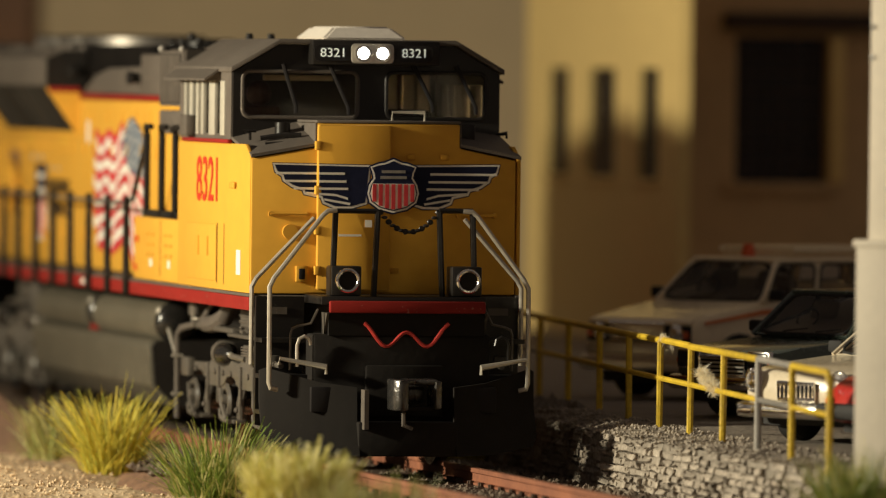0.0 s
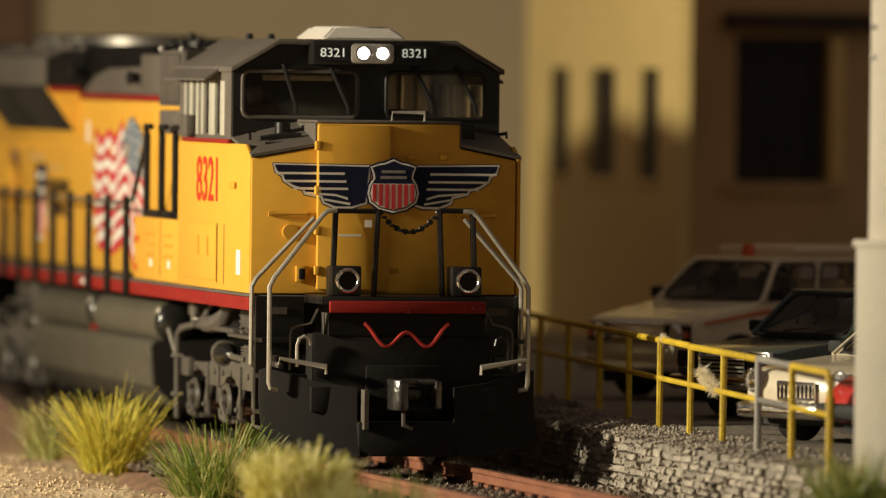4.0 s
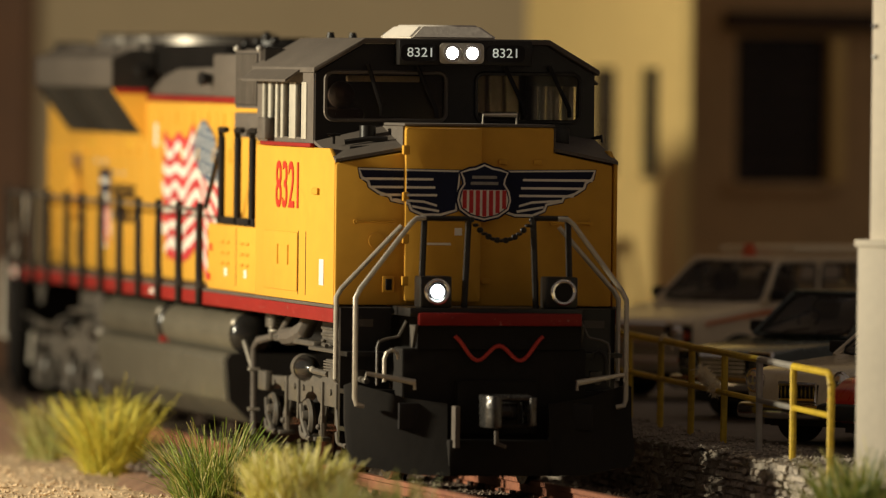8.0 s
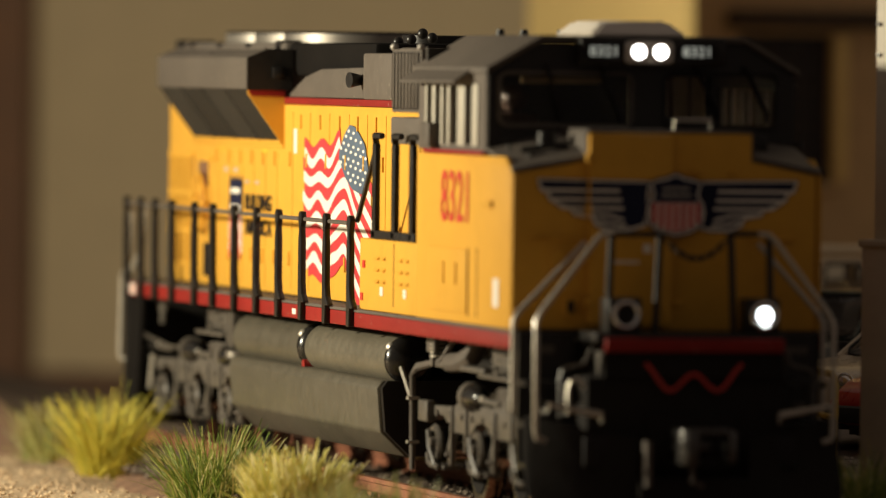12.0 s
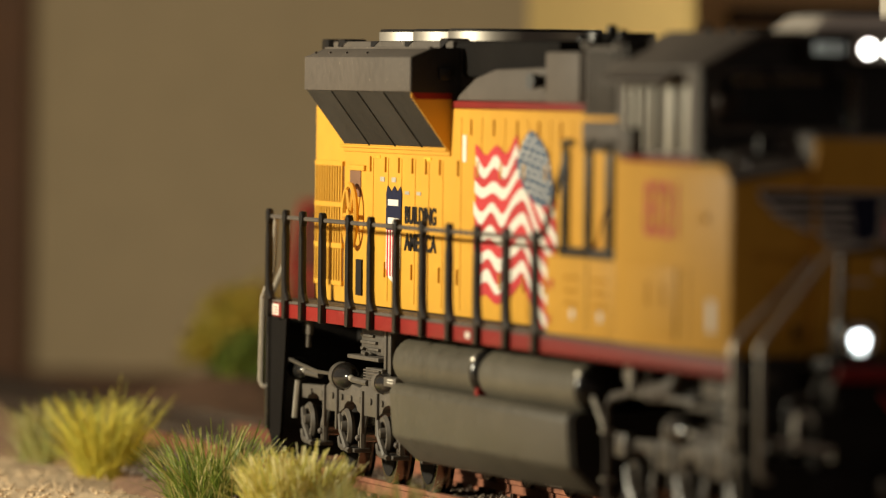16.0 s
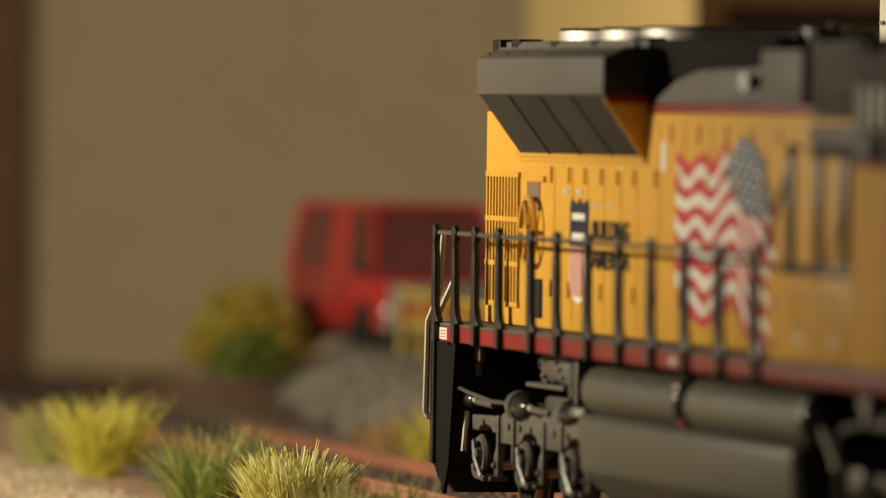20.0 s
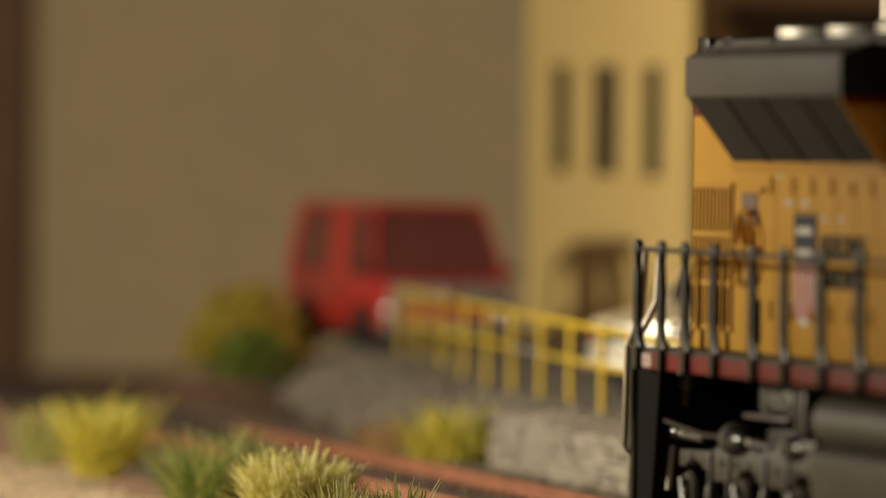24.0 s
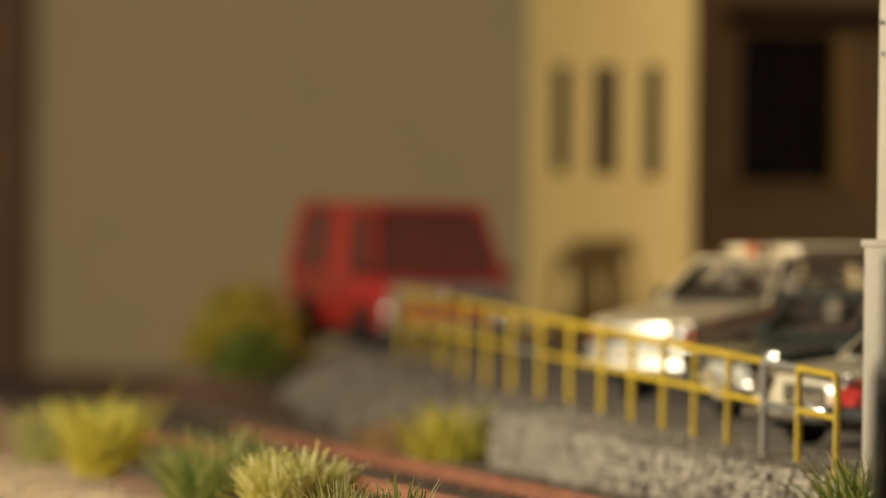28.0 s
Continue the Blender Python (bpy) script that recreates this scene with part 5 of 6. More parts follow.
for yc in (2.68, 18.42):
    bg = part("bogie", box(B(), -0.62, 0.62, yc - 2.6, yc + 2.6, 0.62, 0.85), MATTEBLACK, loco, "weathered grey three-axle bogie")
    for sx in (-1, 1):
        def plate(name, y0, y1, z0, z1, x0, x1, bevel=0.015, mat=DARK, label=""):
            return part(name, box(B(), min(sx * x0, sx * x1), max(sx * x0, sx * x1), yc + y0, yc + y1, z0, z1, bevel), mat, bg, label)
        low = arch_edge(-2.05, 0.80, 0.36, 0.09) + [(-1.45, 0.74), (-0.6, 0.74)] + arch_edge(0.0, 0.78, 0.36, 0.09) + [(0.6, 0.73), (1.35, 0.73), (1.45, 0.82)] + arch_edge(2.05, 0.82, 0.34, 0.07)
        frame_poly = [(-2.6, 0.80)] + low + [(2.66, 0.82), (2.7, 0.97), (1.35, 0.99), (1.15, 1.04), (0.1, 1.06), (-0.5, 1.03), (-0.95, 1.13), (-2.5, 1.16), (-2.6, 1.10)]
        part("side_frame", prism(B(), [(yc + o, z) for o, z in frame_poly], "x", sx * 1.14, sx * 1.26, 0.012), DARK, bg, "weathered grey bogie side frame")
        for o in (-1.55, -0.75, 0.62, 1.32):
            plate("frame_rib", o, o + 0.07, 0.55, 1.0, 1.25, 1.29, 0.01)
        for k in (-1, 0, 1):
            o = 2.05 * k
            ring = [(sx * 1.29, yc + o + 0.23 * math.cos(i * math.pi / 9), 0.585 + 0.17 * math.sin(i * math.pi / 9)) for i in range(19)]
            part("axle_box", rod(B(), (sx * 1.12, yc + o, 0.585), (sx * 1.26, yc + o, 0.585), 0.17, 16), BLACK, bg, "dark axle box")
            part("axle_ring", tube(B(), ring, 0.042, 6), DARK, bg)
            part("bearing_cap", rod(B(), (sx * 1.26, yc + o - 0.02, 0.60), (sx * 1.36, yc + o - 0.02, 0.60), 0.075, 12, 0.055), DARK, bg)
            part("axle_link", tube(B(), [(sx * 1.33, yc + o + 0.16, 0.72), (sx * 1.35, yc + o, 0.56), (sx * 1.33, yc + o - 0.2, 0.38)], 0.034, 6), DARK, bg)
            part("axle_link", tube(B(), [(sx * 1.33, yc + o + 0.2, 0.48), (sx * 1.35, yc + o + 0.05, 0.40), (sx * 1.32, yc + o - 0.3, 0.36)], 0.03, 6), DARK, bg)
            for d in (-0.46, -0.56):
                part("brake_hanger", tube(B(), [(sx * 1.2, yc + o + d, 0.74), (sx * 1.24, yc + o + d - 0.03, 0.58), (sx * 1.22, yc + o + d + 0.05, 0.40)], 0.032, 6), DARK, bg)
            part("brake_shoe", box(B(), sx * 0.95 - 0.12, sx * 0.95 + 0.12, yc + o - 0.82, yc + o - 0.70, 0.32, 0.60, 0.02), DARK, bg)
            bm = B()
            bmesh.ops.create_uvsphere(bm, u_segments=10, v_segments=6, radius=0.035, matrix=Matrix.Translation((sx * 1.27, yc + o - 0.50, 0.50)))
            part("hanger_pin", bm, GREY, bg)
            part("spring_seat", box(B(), sx * 1.2 - 0.09, sx * 1.2 + 0.09, yc + o - 0.38, yc + o + 0.38, 0.34, 0.385, 0.012), DARK, bg)
        # brake cylinders: grey flange, black dome, bright rod
        for o, q in ((3.15, 0.72), (0.55, 0.86), (-1.6, 0.70)):
            if o > 3 and yc < 10:
                continue
            y = yc + o
            cy = part("brake_cylinder", rod(B(), (sx * 1.22, y + 0.10, 1.12), (sx * 1.25, y - 0.22, 1.12), 0.175 * q, 20), DARK, bg, "brake cylinder with grey flange and black dome")
            bm = B()
            bmesh.ops.create_uvsphere(bm, u_segments=20, v_segments=12, radius=1.0, matrix=Matrix.Translation((sx * 1.26, y - 0.25, 1.12)) @ Matrix.Diagonal((0.155 * q, 0.42, 0.155 * q, 1)))
            part("dome", bm, GLOSSBLACK, cy, "glossy black dome")
            part("push_rod", rod(B(), (sx * 1.27, y - 0.62, 1.12), (sx * 1.31, y - 0.95, 1.11), 0.04 * q, 12), STEEL, cy, "bright push rod end")
            part("tie_rod", rod(B(), (sx * 1.31, y - 0.95, 1.11), (sx * 1.26, y - 1.5, 1.09), 0.035, 8), DARK, cy)
        if yc > 10:
            part("bent_lever", tube(B(), [(sx * 1.40, yc + 4.0, 1.23), (sx * 1.40, yc + 2.9, 1.25), (sx * 1.38, yc + 2.3, 1.20), (sx * 1.36, yc + 1.3, 1.14), (sx * 1.34, yc + 0.7, 1.14)], 0.021), DARK, bg)
            part("sand_pipe", tube(B(), [(sx * 1.30, yc + 2.72, 1.0), (sx * 1.33, yc + 2.74, 0.6)], 0.03), STEEL, bg)
        # valve box with ribs
        v = plate("valve_box", -1.85, -1.0, 1.13, 1.26, 1.2, 1.30, 0.01)
        for i in range(4):
            part("rib", box(B(), sx * 1.31 - 0.02, sx * 1.31 + 0.02, yc - 1.83, yc - 1.02, 1.137 + 0.03 * i, 1.153 + 0.03 * i, 0.004), GREY, v)
        plate("end_block", -2.85, -2.25, 1.10, 1.20, 1.22, 1.36)
        for i in range(2):
            plate("end_mark", -2.75, -2.45, 1.14 + 0.03 * i, 1.15 + 0.03 * i, 1.361, 1.364, 0.0, WHITE)
        # bolster, its shelf, post and hanger
        b = plate("bolster", -1.15, 0.05, 1.37, 1.66, 0.85, 1.14, 0.03)
        part("shelf", box(B(), min(sx * 0.9, sx * 1.28), max(sx * 0.9, sx * 1.28), yc - 1.55, yc + 0.1, 1.325, 1.37, 0.012), DARK, b)
        for i in range(3):
            part("bolster_rib", box(B(), min(sx * 1.14, sx * 1.17), max(sx * 1.14, sx * 1.17), yc - 1.0 + 0.15 * i, yc - 0.05, 1.42 + 0.07 * i, 1.45 + 0.07 * i, 0.005), DARK, b)
        part("drain_elbow", tube(B(), [(sx * 1.2, yc - 0.45, 1.45), (sx * 1.22, yc - 0.45, 1.40), (sx * 1.24, yc - 0.75, 1.39)], 0.025), DARK, b)
        plate("post", -2.05, -1.9, 1.20, 1.69, 1.18, 1.25)
        plate("post", -1.8, -1.7, 1.20, 1.69, 1.18, 1.25)
        plate("hanger", 2.45, 2.85, 1.50, 1.69, 1.18, 1.24)
        plate("hanger", 2.58, 2.72, 1.36, 1.50, 1.18, 1.23)
        for i in range(9):
            y = yc - 2.4 + 0.57 * i + 0.11 * math.sin(7 * i)
            part("bolt_head", rod(B(), (sx * 1.255, y, 0.90), (sx * 1.28, y, 0.90), 0.035, 8), DARK, bg)
        if yc < 10:
            part("sand_pipe", tube(B(), [(sx * 1.05, yc + 2.3, 1.66), (sx * 1.15, yc + 2.5, 1.42), (sx * 1.26, yc + 3.15, 1.34), (sx * 1.30, yc + 3.22, 1.25), (sx * 1.30, yc + 3.18, 0.28)], 0.034, 8), GREY, bg, "grey sanding pipe")
            part("pipe_clip", box(B(), sx * 1.30 - 0.06, sx * 1.30 + 0.06, yc + 3.14, yc + 3.24, 1.0, 1.03), STEEL, bg)
            part("pipe_clip", box(B(), sx * 1.30 - 0.06, sx * 1.30 + 0.06, yc + 3.14, yc + 3.24, 0.55, 0.58), STEEL, bg)
            part("prop", tube(B(), [(sx * 1.28, yc + 3.9, 1.30), (sx * 1.28, yc + 3.4, 1.02)], 0.028), STEEL, bg)
            part("air_elbow", tube(B(), [(sx * 1.1, yc + 0.9, 1.68), (sx * 1.15, yc + 0.95, 1.52), (sx * 1.2, yc + 1.3, 1.44), (sx * 1.18, yc + 1.9, 1.42)], 0.10, 10), GREY, bg, "thick grey air elbow")
            for i in range(5):
                part("coil", rod(B(), (sx * 1.16, yc + 2.6, 1.46 + 0.04 * i), (sx * 1.16, yc + 2.6, 1.475 + 0.04 * i), 0.09, 12), STEEL, bg)
            plate("equaliser", 0.0, 2.4, 1.36, 1.42, 1.1, 1.24)
            plate("step_bracket", 2.3, 2.75, 0.80, 1.02, 1.24, 1.34, 0.02)
    for k in (-1, 0, 1):
        bm = B()
        for sx in (-1, 1):
            rod(bm, (sx * 0.70, 0, 0), (sx * 0.83, 0, 0), 0.53, 32)
            rod(bm, (sx * 0.66, 0, 0), (sx * 0.70, 0, 0), 0.58, 32)
        rod(bm, (-1.1, 0, 0), (1.1, 0, 0), 0.09, 12)
        m = on(0, yc + 2.05 * k, 0.53)
        w = part("wheelset", bm, WHEELSTEEL, loco, "polished steel wheels on an axle", at=m)
        for sx in (-1, 1):
            part("wheel_face", rod(B(), (sx * 0.82, 0, 0), (sx * 0.845, 0, 0), 0.45, 28), MATTEBLACK, w, "matte black wheel face")
        wheelsets.append((w, m))

# rear end
part("rear_plate", box(B(), -1.5, 1.5, 21.9, 22.05, 0.45, 1.80, 0.02), BLACK, loco)
part("rear_deck", box(B(), -1.5, 1.5, 21.41, 22.2, 1.79, 1.87), BLACK, loco)
part("rear_pilot", prism(B(), [(-1.5, 0.5), (-1.25, 0.16), (1.25, 0.16), (1.5, 0.5)], "y", 21.9, 22.06), BLACK, loco)
part("rear_coupler", box(B(), -0.2, 0.2, 22.06, 22.9, 0.68, 0.95, 0.03), GREY, loco)
for sx in (-1, 1):
    # flat black plate paints the dark inside of the step recess
    part("rear_step_side", prism(B(), [(21.0, 1.69), (22.0, 1.69), (22.0, 0.45), (21.55, 0.16), (21.3, 0.45)], "x", sx * 1.42, sx * 1.46), FLATBLACK, loco)
    part("rear_stair_rail", tube(B(), [(sx * 1.50, 21.45, 2.75), (sx * 1.50, 21.6, 2.18), (sx * 1.545, 21.95, 1.88), (sx * 1.55, 22.0, 0.97), (sx * 1.53, 21.98, 0.92), (sx * 1.46, 21.95, 0.90)], 0.028), STEEL, loco, "bare wire stair handrail")
    part("rear_stair_rail", tube(B(), [(sx * 1.30, 21.75, 2.75), (sx * 1.31, 21.8, 2.3), (sx * 1.42, 22.08, 1.92), (sx * 1.425, 22.1, 0.97), (sx * 1.405, 22.09, 0.92), (sx * 1.34, 22.06, 0.90)], 0.028), STEEL, loco, "bare wire stair handrail")

# ---- parked cars: y back from the front bumper, z up from the yard ----
def face_quad(bm, c, u0, u1, v0, v1, out, r=0.0):
    """A thin slab on the four-cornered face c (low a, low b, high b, high a), between shares u and v, raised by out."""
    c = [Vector(p) for p in c]
    n = (c[1] - c[0]).cross(c[3] - c[0]).normalized()

    def at(u, v):
        return (c[0] * (1 - u) + c[1] * u) * (1 - v) + (c[3] * (1 - u) + c[2] * u) * v
    du, dv = (u1 - u0) * 0.12, (v1 - v0) * 0.16
    ring = [(u0 + du, v0), (u1 - du, v0), (u1 - du * 0.3, v0 + dv * 0.3), (u1, v0 + dv), (u1, v1 - dv), (u1 - du * 0.3, v1 - dv * 0.3), (u1 - du, v1), (u0 + du, v1), (u0 + du * 0.3, v1 - dv * 0.3), (u0, v1 - dv), (u0, v0 + dv), (u0 + du * 0.3, v0 + dv * 0.3)]
    lo = [bm.verts.new(at(u, v) - n * 0.02) for u, v in ring]
    hi = [bm.verts.new(at(u, v) + n * out) for u, v in ring]
    bm.faces.new(hi)
    for i in range(12):
        bm.faces.new((lo[i], lo[(i + 1) % 12], hi[(i + 1) % 12], hi[i]))
    return bm, [tuple(at(u, v) + n * 0.006) for u, v in ring + ring[:2]]


def pillars(bm, c, cuts, v0, v1):
    """The frame of a window row on the four-cornered face c: everything but the openings, 40 mm thick."""
    c = [Vector(p) for p in c]
    n = (c[1] - c[0]).cross(c[3] - c[0]).normalized() * 0.04
    us = [0.0] + [u for cut in cuts for u in cut] + [1.0]
    vs = [0.0, v0, v1, 1.0]
    for i in range(len(us) - 1):
        for j in range(3):
            if i % 2 == 1 and j == 1:
                continue
            q = [(c[0] * (1 - u) + c[1] * u) * (1 - v) + (c[3] * (1 - u) + c[2] * u) * v for u, v in ((us[i], vs[j]), (us[i + 1], vs[j]), (us[i + 1], vs[j + 1]), (us[i], vs[j + 1]))]
            a = [bm.verts.new(p) for p in q]
            b = [bm.verts.new(p - n) for p in q]
            bm.faces.new(a)
            bm.faces.new(b[::-1])
            for k in range(4):
                bm.faces.new((a[k], b[k], b[(k + 1) % 4], a[(k + 1) % 4]))


def dome(x, z, rx, rz):
    """A bulging lamp glass on the car's front."""
    bm = B()
    bmesh.ops.create_uvsphere(bm, u_segments=18, v_segments=10, radius=1.0, matrix=Matrix.Translation((x, -0.01, z)) @ Matrix.Diagonal((rx, 0.075, rz, 1)))
    return bm


def car(name, label, at, paint, L, W, profile, cabin, wheels, R, side_splits, lamps, round_lamps=True, grille=None, bumper=CHROME, glassmat=None, screenmat=None, fold=0.78, lampmat=SATIN, hubmat=CHROME, bumper_z=(0.34, 0.52)):
    """profile: (y, z) outline of the lower body; cabin: y of the windscreen foot, rear foot, roof front, roof rear, and belt and roof heights."""
    g = glassmat or CARGLASS
    c = thing(name, label, "car", at)
    h = W / 2
    bm = prism(B(), profile, "x", -h, h, 0.06)
    for v in bm.verts:
        k = max(0.0, (v.co.y < 0.5) * (0.5 - v.co.y)) + max(0.0, v.co.y - (L - 0.5))
        v.co.x *= 1 - 0.10 * k - 0.05 * max(0, v.co.z - 0.7)
    part("body", bm, paint, c)
    ya, yb, yc, yd, zb, zr = cabin
    wb, wt = h * 0.96, h * fold
    lo = [(-wb, ya, zb), (wb, ya, zb), (wb, yb, zb), (-wb, yb, zb)]
    hi = [(-wt, yc, zr), (wt, yc, zr), (wt, yd, zr), (-wt, yd, zr)]
    front, right, rear, left = [(lo[i], lo[j], hi[j], hi[i]) for i, j in ((0, 1), (1, 2), (2, 3), (3, 0))]
    others = [(1 - b, 1 - a) for a, b in reversed(side_splits)]
    sides = ((front, ((0.035, 0.965),), 0.03, 0.94, "windscreen"), (right, side_splits, 0.06, 0.91, "side_window"), (rear, ((0.08, 0.92),), 0.12, 0.86, "rear_window"), (left, others, 0.06, 0.91, "side_window"))
    bm = B()
    for face, cuts, v0, v1, _ in sides:
        pillars(bm, face, cuts, v0, v1)
    for i in range(4):
        j = (i + 1) % 4
        rod(bm, lo[i], hi[i], 0.03, 8)
        rod(bm, hi[i], hi[j], 0.035, 8)
    skin = [[bm.verts.new((x * wt, yc + (yd - yc) * k / 6, zr + 0.03 + 0.035 * (1 - x * x) * (1 - (k / 3 - 1) ** 2))) for x in (-1, -0.6, -0.2, 0.2, 0.6, 1)] for k in range(7)]
    for a, b in zip(skin, skin[1:]):
        for i in range(5):
            bm.faces.new((a[i], a[i + 1], b[i + 1], b[i]))
    top = part("cabin", bm, paint, c)
    part("headlining", box(B(), -wt + 0.03, wt - 0.03, yc + 0.03, yd - 0.03, zr - 0.03, zr + 0.026), SEATING, top)
    part("cabin_floor", box(B(), -wb + 0.05, wb - 0.05, ya + 0.06, yb - 0.06, zb - 0.03, zb + 0.02), SEATING, c)
    for sx in (-0.42, 0.42):
        part("seat", box(B(), sx * h - 0.2, sx * h + 0.2, yc + 0.30, yc + 0.44, zb, zb + 0.55 * (zr - zb), 0.05), SEATING, c, "brown seat back")
        part("headrest", box(B(), sx * h - 0.11, sx * h + 0.11, yc + 0.33, yc + 0.42, zb + 0.58 * (zr - zb), zb + 0.78 * (zr - zb), 0.03), SEATING, c)
    part("steering_wheel", tube(B(), [(-0.42 * h + 0.17 * math.cos(k * math.pi / 8), yc + 0.02 + 0.04 * math.sin(k * math.pi / 8), zb + 0.10 + 0.13 * math.sin(k * math.pi / 8)) for k in range(17)], 0.016, 6), TYRE, c)
    for face, cuts, v0, v1, kind in sides:
        for u0, u1 in cuts:
            bm, ring = face_quad(B(), face, u0, u1, v0, v1, 0.004)
            pane = part(kind, bm, (screenmat or g) if kind == "windscreen" else g, top)
            pane.visible_shadow = False
            part("window_seal", tube(B(), ring, 0.016, 6), TYRE, pane, "black rubber window seal")
    for x in (-0.35, 0.3):
        part("wiper", tube(B(), [(x * h, ya + 0.0, zb + 0.045), (x * h + 0.42 * h, ya + 0.06, zb + 0.085)], 0.010, 5), TYRE, c)
    for y in wheels:
        for sx in (-1, 1):
            bm = rod(B(), (sx * (h - 0.22), y, R), (sx * (h + 0.005), y, R), R, 28)
            bmesh.ops.bevel(bm, geom=[e for e in bm.edges if e.calc_face_angle(0) > 1], offset=0.03, segments=2, affect="EDGES")
            w = part("wheel", bm, TYRE, c, "black tyre on a pale rim")
            part("rim", rod(B(), (sx * (h - 0.05), y, R), (sx * (h + 0.012), y, R), R * 0.58, 20), HEADLAMP if hubmat == CHROME else hubmat, w)
            bm = B()
            bmesh.ops.create_uvsphere(bm, u_segments=16, v_segments=8, radius=1.0, matrix=Matrix.Translation((sx * (h + 0.008), y, R)) @ Matrix.Diagonal((0.05, R * 0.30, R * 0.30, 1)))
            part("hub_cap", bm, hubmat, w)
            bm = B()
            arch = [(y - R * 1.22, 0.18)] + [(y - R * 1.22 * math.cos(math.pi * i / 10), R + R * 1.12 * math.sin(math.pi * i / 10)) for i in range(11)] + [(y + R * 1.22, 0.18)]
            prism(bm, arch, "x", sx * (h - 0.3), sx * (h - 0.004))
            part("wheel_arch", bm, TYRE, c)
    zl = lamps[0]
    for sx in (-1, 1):
        for x in lamps[1]:
            if round_lamps:
                part("headlamp", dome(sx * x, zl, lamps[2], lamps[2]), HEADLAMP, c, "round glass headlamp")
                part("lamp_rim", tube(B(), [(sx * x + lamps[2] * math.cos(i * math.pi / 8), -0.03, zl + lamps[2] * math.sin(i * math.pi / 8)) for i in range(17)], 0.016, 5), CHROME, c)
            else:
                part("headlamp", box(B(), sx * x - lamps[2], sx * x + lamps[2], -0.045, 0.02, zl - 0.095, zl + 0.095, 0.02), lampmat, c, "square glass headlamp")
                part("lamp_rim", box(B(), sx * x - lamps[2] - 0.02, sx * x + lamps[2] + 0.02, -0.02, 0.05, zl - 0.115, zl + 0.115, 0.015), CHROME, c)
        part("tail_lamp", box(B(), sx * (h - 0.3) - 0.13, sx * (h - 0.3) + 0.13, L - 0.03, L + 0.03, 0.62, 0.76, 0.02), RED, c)
        part("indicator", rod(B(), (sx * (h - 0.12), -0.03, zl - 0.02), (sx * (h - 0.12), 0.05, zl - 0.02), 0.05, 10), BEACON, c)
        part("mirror", box(B(), sx * (wb + 0.10) - 0.11, sx * (wb + 0.10) + 0.11, ya + 0.12, ya + 0.22, zb + 0.02, zb + 0.16, 0.03), TYRE, c, "black door mirror")
    if grille:
        gw, z0, z1, n = grille
        gr = part("grille", box(B(), -gw, gw, -0.02, 0.05, z0, z1, 0.01), PRINTBLACK, c, "dark grille with bright bars")
        for i in range(-n):
            z = z0 + (i + 0.5) * (z1 - z0) / -n
            part("grille_bar", box(B(), -gw + 0.01, gw - 0.01, -0.032, -0.018, z - 0.010, z + 0.010), SATIN, gr)
        for i in range(n):
            x = -gw + (i + 0.5) * 2 * gw / n
            part("grille_bar", box(B(), x - 0.012, x + 0.012, -0.035, -0.018, z0 + 0.02, z1 - 0.02), CHROME, gr)
        part("grille_rim", tube(B(), [(-gw, -0.03, z0), (gw, -0.03, z0), (gw, -0.03, z1), (-gw, -0.03, z1), (-gw, -0.03, z0)], 0.018, 5), CHROME, gr)
    part("front_bumper", box(B(), -h * 0.98, h * 0.98, -0.16, 0.02, *bumper_z, 0.065), bumper, c)
    part("rear_bumper", box(B(), -h * 0.98, h * 0.98, L - 0.02, L + 0.13, 0.38, 0.52, 0.03), bumper, c)
    for sx in (-1, 1):
        for u in (0.42, 0.68):
            part("door_seam", box(B(), sx * (h * 0.985) - 0.012, sx * (h * 0.985) + 0.012, L * u, L * u + 0.015, 0.38, zb - 0.04), TYRE, c)
            part("door_handle", box(B(), sx * h - 0.025, sx * h + 0.012, L * u - 0.25, L * u - 0.1, zb - 0.17, zb - 0.13, 0.008), CHROME, c)
    part("underbody", box(B(), -h * 0.85, h * 0.85, 0.2, L - 0.2, 0.2, 0.4), TYRE, c)
    return c


SALOON = [(0.0, 0.34), (0.0, 0.62), (0.05, 0.80), (0.45, 0.87), (1.35, 0.95), (3.55, 0.98), (4.35, 0.93), (4.5, 0.80), (4.52, 0.40), (4.3, 0.28), (0.3, 0.28)]
OFFROAD = [(0.0, 0.45), (0.0, 0.80), (0.03, 0.90), (0.10, 0.97), (0.5, 1.06), (1.28, 1.18), (4.2, 1.20), (4.35, 1.12), (4.4, 0.5), (4.2, 0.36), (0.3, 0.36)]
WEDGE = [(0.0, 0.34), (0.0, 0.52), (0.07, 0.67), (0.24, 0.79), (0.60, 0.84), (1.1, 0.90), (3.2, 0.95), (3.9, 0.90), (4.0, 0.78), (4.0, 0.40), (3.8, 0.28), (0.3, 0.28)]
VAN = [(0.0, 0.42), (-0.02, 0.82), (0.10, 1.02), (0.42, 1.12), (4.1, 1.14), (4.2, 1.0), (4.2, 0.5), (4.0, 0.36), (0.3, 0.36)]


